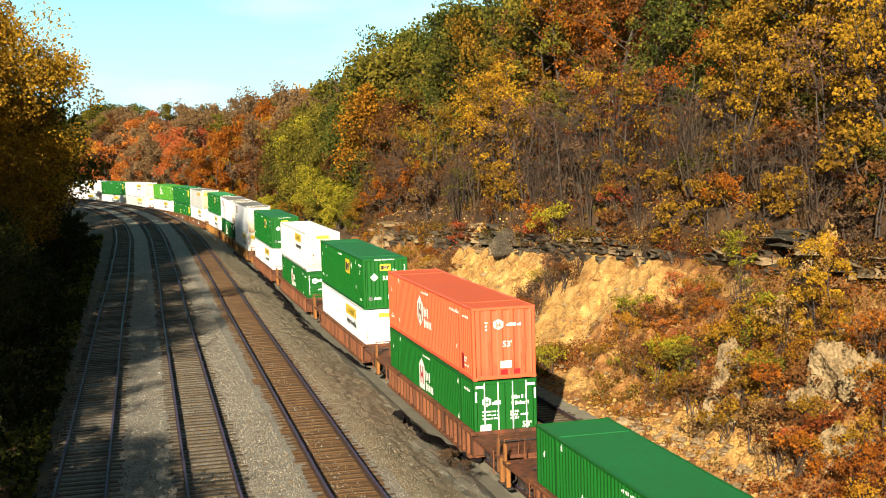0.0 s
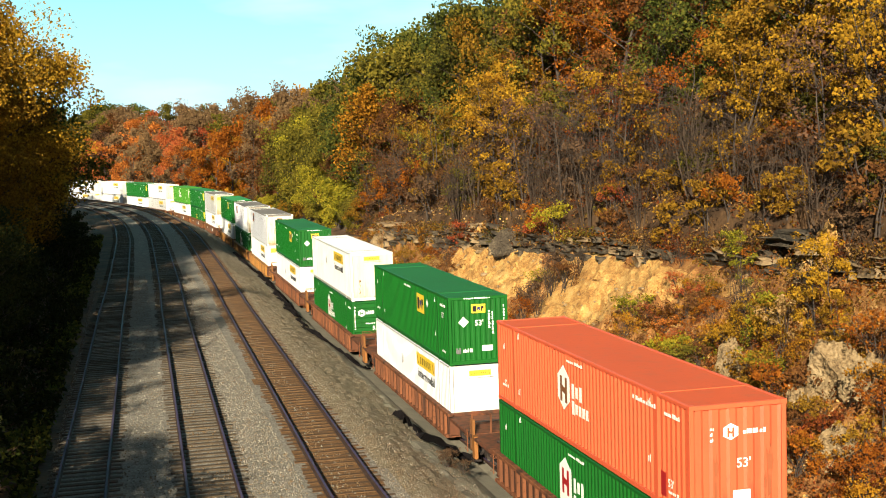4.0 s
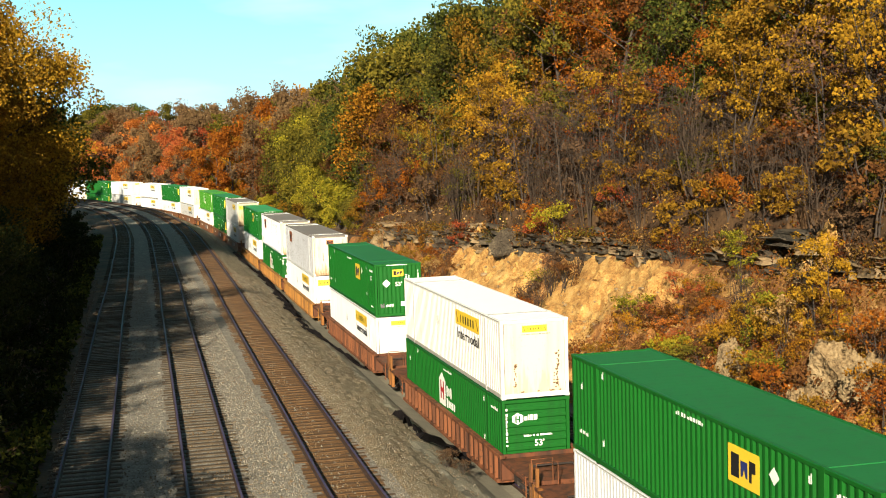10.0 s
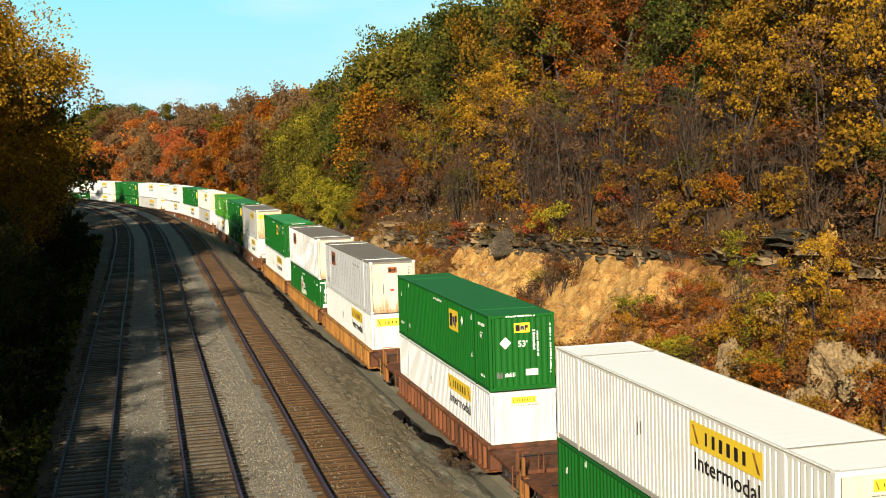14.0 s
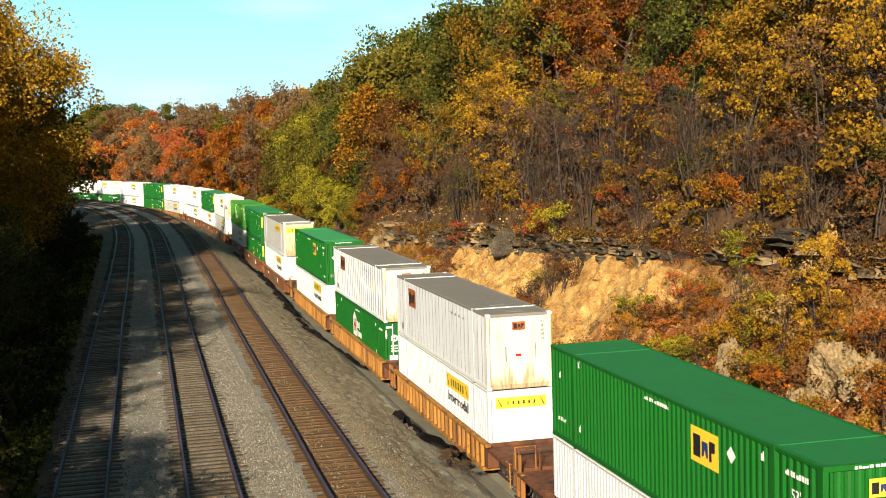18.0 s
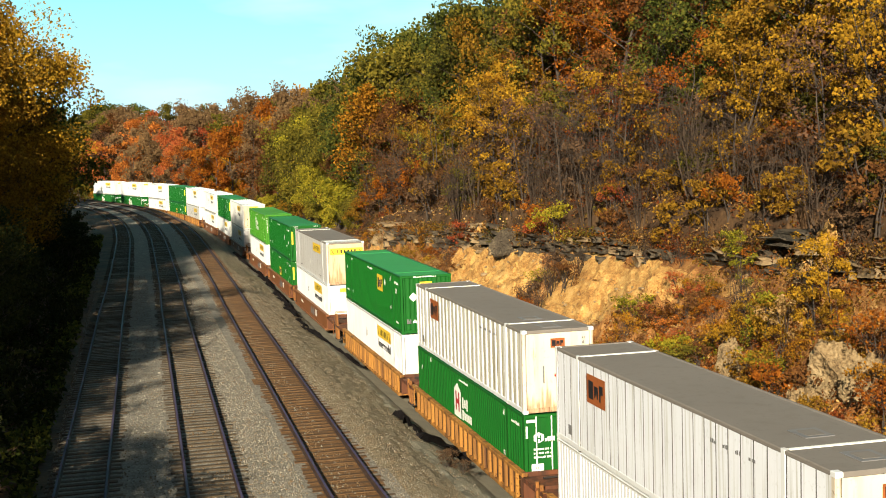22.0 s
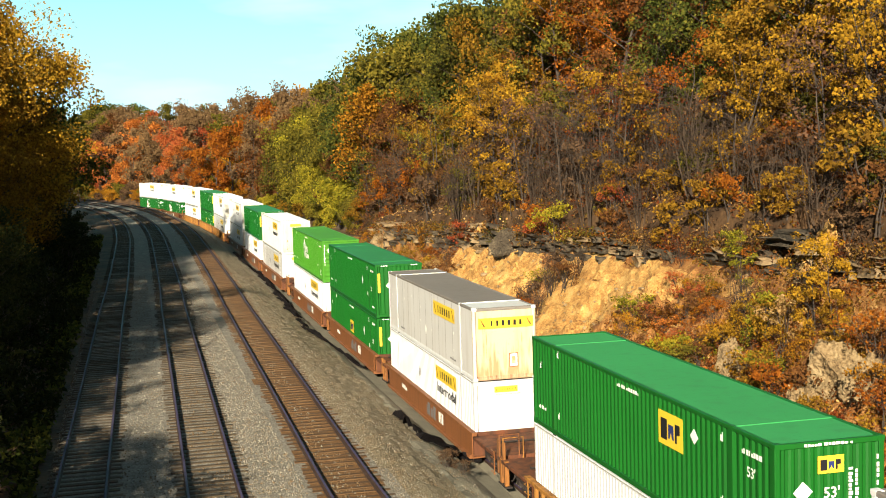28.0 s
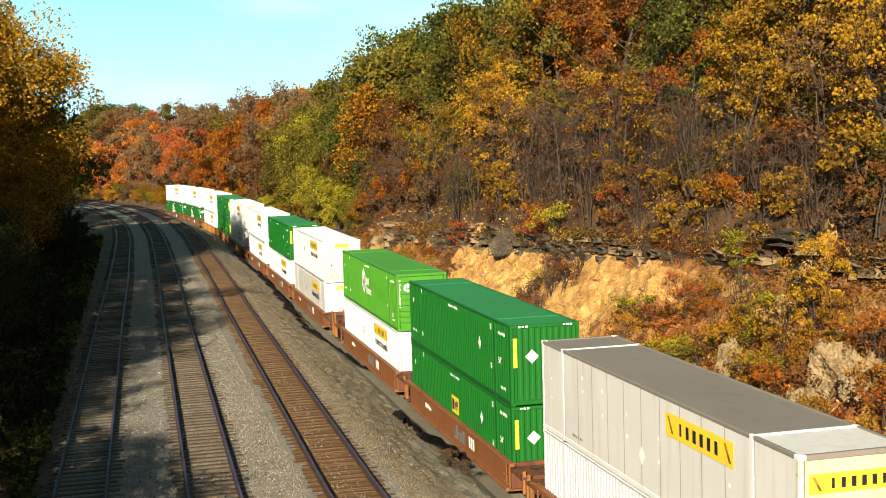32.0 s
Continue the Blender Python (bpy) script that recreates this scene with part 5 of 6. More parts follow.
def end_mesh(style):
    def make():
        w, z0, z1 = CW / 2 - 0.15, 0.17, CH - 0.12
        b = Build()
        if style == "corr":
            prof = wave_profile(-w, w, 0.42, 0.045, 0.34)
        elif style == "fine":
            prof = wave_profile(-w, w, 0.24, 0.03, 0.30)
        elif style == "hribs":
            prof = wave_profile(z0, z1, 0.29, 0.035, 0.34)
            n = len(prof)
            vs = [(x, 0.02 - d, z) for x in (-w, w) for z, d in prof] + [(x, 0.11, z) for z in (z0, z1) for x in (-w, w)]
            fs = [(i + 1, i, n + i, n + i + 1) for i in range(n - 1)] + [(2 * n + 1, 2 * n, 2 * n + 2, 2 * n + 3)]
            return b.add(vs, fs).mesh("end_wall", [P["green"]])
        else:
            prof = [(-w, 0), (w, 0)]
        vs = [(x, 0.02 - d, z) for z in (z0, z1) for x, d in prof] + [(x, 0.11, z) for z in (z0, z1) for x in (-w, w)]
        n = len(prof)
        fs = [(i, i + 1, n + i + 1, n + i) for i in range(n - 1)] + [(2 * n + 1, 2 * n, 2 * n + 2, 2 * n + 3)]
        return b.add(vs, fs).mesh("end_wall", [P["green"]])
    return cached(("end", style), make)


def roof_mesh(style, y0, y1):
    """Roof sheet with shallow cross ribs."""
    def make():
        w, n = CW / 2 - 0.09, max(2, round((y1 - y0) / 0.42))
        p, b = (y1 - y0) / n, Build()
        lift = 0.0012
        prof = []
        for i in range(n):
            q = y0 + i * p
            prof += [(q, CH - 0.03), (q + p * 0.5, CH - 0.03), (q + p * 0.6, CH - 0.03 + lift), (q + p * 0.9, CH - 0.03 + lift)]
        prof.append((y1, CH - 0.03))
        k = len(prof)
        vs = [(x, y, z) for x in (-w, w) for y, z in prof] + [(-w, y0, CH - 0.09), (w, y0, CH - 0.09), (w, y1, CH - 0.09), (-w, y1, CH - 0.09)]
        fs = [(i, k + i, k + i + 1, i + 1) for i in range(k - 1)] + [(2 * k + 3, 2 * k + 2, 2 * k + 1, 2 * k)]
        return b.add(vs, fs).mesh("roof_sheet", [P["green"]])
    return cached(("roof", style, y0, y1), make)


def bit(key, a, b, c=0.0):
    return cached((key, a, b, c), lambda: Build().box(a, b, 0, c).mesh(key, [P["green"]]))


def put(name, me, mat, parent, label="", m=None):
    return colour(part(name, me, None, parent, label, m), mat)


def container(body, roof, style, end, label, trim=None, doors=False, roof_frame=False, joint=None, cap=None, near_roof=None, face=None, sill=None):
    """A 53-foot container; y runs from its near end (0) to its far end, z from its underside."""
    t = tagged(new("shipping_container"), label, "shipping container", "containers on the train")
    trim = trim or body
    h, e = CW / 2, CL
    ribbed = style == "groove"
    for side in (-1, 1):
        colour(part("side_wall", side_mesh(style, side), None, t), body, joint or P["groove"])
        x0, x1 = sorted((side * h, side * (h - 0.10)))
        put("top_rail", bit("top_rail", (x0, 0.15, CH - 0.12), (x1, e - 0.15, CH - 0.004), 0.02), cap or trim, t)
        # ribbed boxes: the shade on the bottom rail is put in as grey
        put("bottom_rail", bit("bottom_rail", (x0, 0.15, 0.02), (x1, e - 0.15, 0.18), 0.015), P["rail_grey"] if ribbed else trim, t)
        if ribbed:
            put("gutter", bit("gutter", (min(side * h, side * (h + .008)), 0.16, CH - 0.055), (max(side * h, side * (h + .008)), e - 0.16, CH - 0.02)), P["rail_grey"], t)
        for y in (0.0, e - 0.16):
            put("corner_post", bit("corner_post", (x0 - 0.03 * (side > 0), y, 0.1), (x1 + 0.03 * (side < 0), y + 0.16, CH - 0.1), 0.02), P["aged_post"] if sill and y < 1 else trim, t)
            for z in (0, CH - 0.118):
                put("corner_fitting", bit("corner_fitting", (min(side * (h + .006), side * (h - .17)), y - 0.006, z), (max(side * (h + .006), side * (h - .17)), y + 0.17, z + 0.118), 0.012), trim, t)
        for y in (LIFT, e - LIFT):
            put("lifting_post", bit("lifting_post", (min(side * (h + .004), side * (h - .1)), y - 0.10, 0.02), (max(side * (h + .004), side * (h - .1)), y + 0.10, CH), 0.02), trim, t)
    pieces = [(0.16, LIFT - 0.05), (LIFT + 0.05, e - LIFT - 0.05), (e - LIFT + 0.05, e - 0.16)]
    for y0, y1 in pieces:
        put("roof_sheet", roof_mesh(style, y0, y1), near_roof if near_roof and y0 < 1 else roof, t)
    for y in (LIFT, e - LIFT):
        put("roof_bow", bit("roof_bow", (-h + 0.09, y - 0.06, CH - 0.1), (h - 0.09, y + 0.06, CH - 0.008), 0.01), P["mark"] if roof_frame else P["rail_grey"] if ribbed else roof, t)
    put("floor_frame", bit("floor_frame", (-h + 0.1, 0.1, 0.03), (h - 0.1, e - 0.1, 0.16)), P["dark"], t)
    for y in (0.02, e - 0.12):
        put("header_beam", bit("header_beam", (-h + 0.15, y - 0.02, CH - 0.13), (h - 0.15, y + 0.1, CH - 0.01), 0.015), cap or trim, t)
        put("sill_beam", bit("sill_beam", (-h + 0.15, y - 0.02, 0.02), (h - 0.15, y + 0.1, 0.19), 0.015), sill if sill and y < 1 else trim, t)
    far = Matrix.Translation((0, e, 0)) @ Matrix.Rotation(math.pi, 4, "Z")
    put("end_wall", end_mesh("flat"), body, t, m=far)
    if doors:
        for side in (-1, 1):
            leaf = put("door", bit("door", (min(side * 0.01, side * (h - .15)), 0.03, 0.19), (max(side * 0.01, side * (h - .15)), 0.09, CH - 0.13), 0.01), body, t)
            for x in (0.30, 0.86):
                rod = put("lock_rod", cached("rod", lambda: Build().tube([(0, 0, 0.06), (0, 0, CH - 0.06)], [0.022, 0.022], 8).mesh("lock_rod", [P["mark"]])), P["mark"], leaf)
                rod.matrix_basis = Matrix.Translation((side * x, -0.005, 0))
                for z in (0.5, 1.0, 1.9, 2.4):
                    put("rod_bracket", bit("rod_bracket", (side * x - 0.05, -0.02, z), (side * x + 0.05, 0.035, z + 0.06)), body, leaf)
    else:
        put("end_wall", end_mesh(end), face or body, t)
    return t


# ---------------------------------------------------------------- marks on the containers
SIDE, END = "side", "end"


def on(face, u, v, lift=0.004):
    """Frame of a mark on the left side (u along the container) or on the near end (u across it)."""
    if face == SIDE:
        m = Matrix(((0, 0, -1, -CW / 2 - lift), (-1, 0, 0, u), (0, 1, 0, v), (0, 0, 0, 1)))
    else:
        m = Matrix(((1, 0, 0, u), (0, 0, -1, -0.012 - lift), (0, 1, 0, v), (0, 0, 0, 1)))
    return m


def plate(name, parent, face, u, v, w, h, mat, lift=0.004, shape=None, label=""):
    """A thin flat mark of that width and height about (u, v); shape: its outline in units of half its size."""
    ring = shape or [(-1, -1), (1, -1), (1, 1), (-1, 1)]
    def make():
        n = len(ring)
        vs = [(x * w / 2, y * h / 2, z) for z in (0, 0.003) for x, y in ring]
        fs = [tuple(range(n, 2 * n))] + [(i, (i + 1) % n, n + (i + 1) % n, n + i) for i in range(n)]
        return Build().add(vs, fs).mesh(name, [P["mark"]])
    return put(name, cached((name, w, h, tuple(ring)), make), mat, parent, label, on(face, u, v, lift))


def bars(parent, face, u, v, w, h, n, mat, seed=1, lift=0.004, upright=False):
    """A line of writing too small to read, as plain bars."""
    def make():
        r, b, x = random.Random(seed), Build(), -0.5
        while x < 0.5 - 0.2 / n:
            k = r.uniform(0.45, 0.95) / n
            y0, y1 = (-0.5, 0.5) if r.random() < 0.7 else (-0.5, 0.2)
            a, c = (x * w, y0 * h), (min(0.5, x + k) * w, y1 * h)
            b.box((*a, 0), (*c, 0.003))
            x += k + r.choice([0.18, 0.25, 0.25, 0.6]) / n
        return b.mesh("lettering", [mat])
    m = on(face, u, v, lift)
    if upright:
        m = m @ Matrix.Rotation(-math.pi / 2, 4, "Z")
    return tagged(put("lettering", cached(("bars", w, h, n, seed), make), mat, parent, "", m), kind="stuff")


def words(parent, face, u, v, text, h, mat, squeeze=1.0, lift=0.004):
    """Readable words, centred on (u, v), h high."""
    def make():
        cu = bpy.data.curves.new("words", "FONT")
        cu.body, cu.size, cu.align_x, cu.align_y, cu.extrude, cu.resolution_u = text, h * 1.38, "CENTER", "CENTER", 0.0015, 2
        cu.offset = h * 0.018
        ob = bpy.data.objects.new("words", cu)
        me = bpy.data.meshes.new_from_object(ob)
        bpy.data.objects.remove(ob)
        me.materials.clear()
        me.materials.append(mat)
        return me
    return put("lettering", cached(("words", text, h), make), mat, parent, "", on(face, u, v, lift) @ Matrix.Diagonal((squeeze, 1, 1, 1)))


DIAMOND = [(0, -1), (1, 0), (0, 1), (-1, 0)]
HOUSE = [(-1, -1), (1, -1), (1, 0.55), (0, 1), (-1, 0.55)]
HEXAGON = [(-1, -0.5), (0, -1), (1, -0.5), (1, 0.5), (0, 1), (-1, 0.5)]
STAIN = [(-0.5, -1), (0.3, -0.9), (0.5, -0.2), (0.9, 0.3), (0.25, 0.9), (-0.2, 0.5), (-0.8, 0.75), (-0.6, -0.1)]


def square_emblem(t, face, u, v, w, h, ground, ink=None):
    """Square emblem: a coloured field with dark and blue blocks."""
    ink = ink or P["black"]
    f = plate("emblem", t, face, u, v, w, h, ground)
    plate("emblem_block", t, face, u - 0.27 * w * (1 if face == END else -1), v - 0.02 * h, 0.26 * w, 0.62 * h, ink, 0.008)
    plate("emblem_block", t, face, u + 0.02 * w * (1 if face == END else -1), v - 0.04 * h, 0.22 * w, 0.42 * h, ink if ground is P["emblem_brown"] else P["blue"], 0.008, [(-1, -1), (-0.5, -1), (0, 0), (0.5, -1), (1, -1), (1, 1), (-1, 1)])
    plate("emblem_block", t, face, u + 0.28 * w * (1 if face == END else -1), v - 0.02 * h, 0.2 * w, 0.56 * h, ink, 0.008, [(-1, -1), (-0.2, -1), (-0.2, -0.1), (1, 0), (1, 1), (-1, 1)])
    return f


def long_emblem(t, face, u, v, w, h, strong=True):
    """Yellow panel with a row of dark blocks between two slanted ends."""
    plate("emblem", t, face, u, v, w, h, P["yellow"])
    k = 1 if face == END else -1
    ink = P["black"]
    sizes = (0.05, 0.07, 0.08, 0.08, 0.08, 0.07)
    x = -0.26
    for i, q in enumerate(sizes):
        plate("emblem_block", t, face, u + k * x * w, v - 0.02 * h, q * w * (0.6 if strong else 0.45), (0.52 if strong else 0.32) * h, ink, 0.008,
              [(-1, -1), (1, -1), (1, 1), (-1, 1)])
        x += 0.105
    for e in (-1, 1):
        plate("emblem_block", t, face, u + e * 0.42 * w, v, 0.1 * w, 0.7 * h, P["ochre"], 0.008, [(-1, 1), (-0.4, 1), (1, -1), (0.4, -1)])


def house_emblem(t, face, u, v, w, h, ground, ink):
    """White gabled emblem with a dark block, and two rows of white blocks beside it."""
    k = 1 if face == END else -1
    plate("emblem", t, face, u, v, w * (0.8 if face == SIDE else 1), h, ground, 0.004, HOUSE if face == SIDE and ink is P["red"] else HEXAGON)
    letter = [(-1, -1), (-0.42, -1), (-0.42, -0.2), (0.42, -0.34), (0.42, -1), (1, -1), (1, 1), (0.42, 1), (0.42, 0.16), (-0.42, 0.3), (-0.42, 1), (-1, 1)]
    plate("emblem_block", t, face, u, v - 0.04 * h, w * 0.46, h * 0.56, ink, 0.008, letter)
    if face == SIDE:
        for i in range(3):
            plate("emblem_block", t, face, u + k * (w * 0.62 + i * w * 0.24), v + 0.02 * h, w * 0.15, h * (0.24 if i % 2 else 0.32), ground)
        for i in range(5):
            plate("emblem_block", t, face, u + k * (w * 0.62 + i * w * 0.22), v - 0.34 * h, w * 0.15, h * (0.22 if i else 0.30), ground)


def small_marks(t, mat, seed=1):
    """The small stencilled marks that most sides carry."""
    for y, z, w, h, n in ((1.0, 2.46, 0.9, 0.12, 8), (15.2, 0.68, 0.7, 0.12, 5), (7.95, 2.62, 1.5, 0.10, 9), (0.95, 0.5, 0.6, 0.10, 5)):
        bars(t, SIDE, y, z, w, h, n, mat, seed)
    for y, z in ((13.6, 2.66), (2.4, 2.55), (2.42, 1.08), (15.3, 2.07), (13.6, 0.72)):
        bars(t, SIDE, y, z, 0.16, 0.22, 2, mat, seed + 1)


def mark_emp(t, white=False):
    if white:
        for y in (1.0, 3.1):
            put("roof_panel", bit("roof_panel", (-0.35, y - 0.4, CH - 0.03), (0.35, y + 0.4, CH - 0.012), 0.005), P["groove"], t)
            put("roof_panel", bit("roof_panel", (-0.22, y - 0.25, CH - 0.012), (0.22, y + 0.25, CH - 0.006)), P["roof_grey"], t)
        square_emblem(t, SIDE, 12.65, 2.1, 1.45, 0.85, P["emblem_brown"])
        square_emblem(t, END, -0.02, 2.42, 0.52, 0.32, P["emblem_brown"], P["black"])
        plate("rust_stain", t, END, 0.62, 1.5, 0.05, 0.8, P["groove"], 0.004, STAIN)
        plate("placard_holder", t, END, -0.05, 1.3, 0.22, 0.10, P["red"])
        plate("door_handle", t, END, -0.55, 1.35, 0.05, 0.6, P["groove"], 0.006)
        for i in range(5):
            bars(t, END, 0.93, 2.56 - i * 0.17, 0.12, 0.1, 2, P["groove"], i)
        for i in range(4):
            bars(t, SIDE, 3.3 + i * 0.62, 2.35, 0.3, 0.1, 3, P["groove"], i)
        plate("notice", t, SIDE, 14.9, 0.5, 0.3, 0.3, P["groove"])
        return
    square_emblem(t, SIDE, 5.2, 2.07, 1.45, 0.86, P["yellow"])
    plate("placard_holder", t, SIDE, 3.85, 2.22, 0.44, 0.40, P["mark"], 0.004, DIAMOND)
    words(t, SIDE, 1.03, 2.03, "53'", 0.24, P["mark"])
    small_marks(t, P["mark"])
    square_emblem(t, END, 0.0, 2.38, 0.62, 0.38, P["yellow"])
    plate("placard_holder", t, END, -0.66, 1.83, 0.46, 0.46, P["mark"], 0.004, DIAMOND)
    words(t, END, 0.02, 1.76, "53'", 0.24, P["mark"])
    bars(t, END, 0.47, 1.9, 0.75, 0.10, 8, P["mark"], 4, 0.004, True)
    bars(t, END, 0.62, 1.75, 0.95, 0.08, 10, P["mark"], 5, 0.004, True)
    bars(t, END, 1.12, 1.55, 1.9, 0.06, 16, P["mark"], 6, 0.008, True)
    bars(t, END, -0.9, 0.62, 0.22, 0.24, 4, P["groove"], 7)
    bars(t, END, -0.5, 0.62, 0.4, 0.16, 5, P["mark"], 8)
    plate("notice", t, END, 0.36, 0.68, 0.48, 0.24, P["mark"])
    bars(t, END, -0.05, CH - 0.07, 1.15, 0.06, 12, P["mark"], 9, 0.012)


def mark_emp2(t, top=True):
    words(t, SIDE, 1.3, 1.44, "53'", 0.24, P["mark"])
    small_marks(t, P["mark"], 3)
    plate("placard_holder", t, SIDE, 3.95, 1.72, 0.42, 0.5, P["mark"], 0.004, DIAMOND)
    if not top:
        square_emblem(t, SIDE, 8.0, 1.42, 1.15, 0.72, P["yellow"])
    plate("yellow_strip", t, END, -1.12, 1.9, 0.14, 1.05, P["yellow"])
    plate("placard_holder", t, END, -0.5, 1.75, 0.50, 0.50, P["mark"], 0.004, DIAMOND)
    for x in (-0.95, -0.82, -0.69, 0.72, 0.85, 0.98):
        plate("marker_lamp", t, END, x, CH - 0.07, 0.08, 0.06, P["mark"], 0.012)


def mark_jb(t, wide=0.95):
    long_emblem(t, SIDE, 4.6, 2.3, 3.55, 0.60)
    words(t, SIDE, 4.55, 1.64, "Intermodal", 0.42, P["black"], 1.28)
    bars(t, SIDE, 9.6, 1.75, 0.12, 0.5, 2, P["groove"], 2)
    bars(t, SIDE, 9.4, 1.75, 0.12, 0.35, 2, P["groove"], 3)
    long_emblem(t, END, 0.0, 2.42 if wide > 1 else 2.56, wide, 0.42 if wide > 1 else 0.24, False)
    bars(t, END, 0.04, 2.36, 1.1, 0.03, 12, P["groove"], 5)


def mark_jb_stains(t):
    r = random.Random(7)
    for x, z0, z1, n in ((-0.76, 0.45, 1.35, 10), (0.86, 0.4, 1.75, 14), (0.74, 0.3, 1.0, 5)):
        for i in range(n):                     # blots one under another where the rivets leak
            z = z0 + (z1 - z0) * (i + r.random() * 0.6) / n
            plate("rust_stain", t, END, x + r.uniform(-.05, .05), z, r.choice((0.05, 0.09, 0.16)), r.choice((0.05, 0.08, 0.12)), P["stain_brown"], 0.003, STAIN)
    for x, w in ((-0.5, 0.2), (0.1, 0.12), (0.62, 0.3), (0.95, 0.14)):
        plate("rust_stain", t, END, x, 0.25, w, 0.05, P["stain_brown"], 0.003, STAIN)


def mark_grey(t):
    long_emblem(t, SIDE, 4.62, 2.22, 3.65, 0.60)
    long_emblem(t, END, 0.06, 2.28, 2.26, 0.42)
    plate("placard_holder", t, SIDE, 8.0, 1.0, 0.36, 0.5, P["mark"], 0.006, DIAMOND)
    for y, z in ((10.8, 2.2), (10.8, 1.5), (9.0, 1.9), (9.0, 1.3), (6.9, 1.7), (6.9, 1.1), (12.4, 1.9), (12.4, 2.3), (3.0, 0.8), (3.0, 1.5), (15.2, 1.8), (15.2, 1.2)):
        plate("rivet_plate", t, SIDE, y, z, 0.10, 0.10, P["mark"], 0.006)
    bars(t, SIDE, 12.9, 0.4, 0.9, 0.08, 6, P["groove"], 3)
    bars(t, SIDE, 3.2, 0.4, 0.9, 0.08, 6, P["groove"], 4)
    plate("notice", t, END, 0.35, 0.78, 0.36, 0.55, P["emblem_brown"], 0.004)
    plate("notice", t, END, 0.35, 0.78, 0.30, 0.49, P["cream"], 0.008)
    plate("notice", t, END, 0.35, 0.78, 0.14, 0.30, P["stain"], 0.012)
    for x, z, w, h in ((-0.75, 1.45, 0.04, 1.2), (0.7, 1.5, 0.04, 0.9)):
        plate("rust_stain", t, END, x, z, w, h, P["stain"], 0.004, STAIN)


def mark_hub(t, ink, ground=None, doors=False, end=True):
    g = ground or P["mark"]
    house_emblem(t, SIDE, 9.0, 1.72, 1.35, 1.42, g, P["red"] if ink is G else ink)
    small_marks(t, g, 5)
    words(t, SIDE, 1.1, 0.7, "53'", 0.22, g)
    if doors:
        house_emblem(t, END, -0.78, 2.08, 0.36, 0.38, g, ink)
        bars(t, END, -0.38, 2.02, 0.36, 0.16, 4, g, 2)
        bars(t, END, 0.56, 2.2, 0.62, 0.14, 5, g, 3)
        bars(t, END, 0.6, 1.96, 0.72, 0.14, 6, g, 4)
        for i in range(3):
            bars(t, END, 0.36, 1.62 - i * 0.13, 0.34, 0.09, 6, g, 10 + i)
            bars(t, END, -0.62, 1.68 - i * 0.14, 0.7, 0.06, 8, g, 20 + i)
        bars(t, END, 0.78, 1.5, 0.34, 0.12, 4, g, 5)
        words(t, END, 0.86, 1.06, "53'", 0.24, g)
        plate("notice", t, END, -0.84, 1.02, 0.44, 0.3, g)
        for x in (-0.92, 0.92):
            plate("reflective_strip", t, END, x * 1.14, 2.68, 0.34, 0.10, g, 0.02)
            plate("reflective_strip", t, END, x * 1.32, 2.3, 0.07, 0.42, g, 0.02)
    elif end:
        house_emblem(t, END, -0.72, 2.2, 0.42, 0.44, g, ink)
        bars(t, END, -0.22, 2.22, 0.5, 0.2, 4, g, 2)
        words(t, END, 0.1, 1.25, "53'", 0.24, g)
        bars(t, END, 0.05, 1.55, 1.1, 0.07, 10, g, 3)
        bars(t, END, -1.14, 1.9, 1.4, 0.07, 9, g, 4, 0.01, True)
        plate("notice", t, END, 0.08, 0.55, 0.55, 0.18, g)


def mark_orange(t):
    mark_hub(t, P["brown"], end=False)
    words(t, SIDE, 15.2, 0.75, "5'", 0.22, P["mark"])
    bars(t, SIDE, 2.75, 2.5, 1.5, 0.12, 8, P["mark"], 4)
    plate("patch", t, SIDE, 1.55, 0.62, 0.30, 0.62, P["red"])
    house_emblem(t, END, -0.22, 2.2, 0.40, 0.42, P["mark"], P["orange"])
    bars(t, END, 0.42, 2.18, 0.62, 0.12, 7, P["mark"], 2)
    words(t, END, 0.12, 1.4, "53'", 0.24, P["mark"])
    plate("notice", t, END, 0.06, 0.6, 0.46, 0.28, P["mark"])
    for x, z, w, h in ((-0.62, 1.15, 0.16, 1.2), (0.82, 1.2, 0.22, 1.4), (0.70, 0.75, 0.10, 0.9)):
        plate("rust_stain", t, END, x, z, w, h, P["stain_dark"], 0.003, STAIN)
    for x, w in ((-0.03, 0.28), (0.5, 0.26)):
        plate("patch", t, END, x, 0.30, w, 0.2, P["red"])
    for i in range(3):
        bars(t, END, -0.72, 2.3 - i * 0.14, 0.1, 0.09, 2, P["mark"], i)


# ---------------------------------------------------------------- the train
def travelled(t):
    """How far the train has come since the start; it gathers speed slowly."""
    tt = np.linspace(0, t, 200)
    v = np.interp(tt, [0, 8, 16, 24, 32], [4.787, 5.261, 5.834, 6.176, 6.144])
    return float(((v[1:] + v[:-1]) / 2).sum() * t / 199)


NEAR_END = [-4.2, 19.7, 43.0, 66.7, 90.4, 114.0, 133.6, 153.25, 176.9, 196.55, 215.7, 239.9, 258.9, 278.6, 302.2, 321.2, 340.9, 364.2, 385.5]
TIMES = [i * 1.0 for i in range(33)]


def riding(s, length, z):
    """Pose of a thing whose ends ride on the line at s and s + length; its y runs along it."""
    a, b = at(s, 0, z), at(s + length, 0, z)
    d = b - a
    return Matrix.Translation(a) @ Matrix.Rotation(-math.atan2(d.x, d.y), 4, "Z")


MOVING = []                          # (thing, place of its near end at the start, length, height)


def load(i, z, thing):
    MOVING.append((thing, NEAR_END[i], CL, z))
    thing.matrix_basis = riding(NEAR_END[i], CL, z)


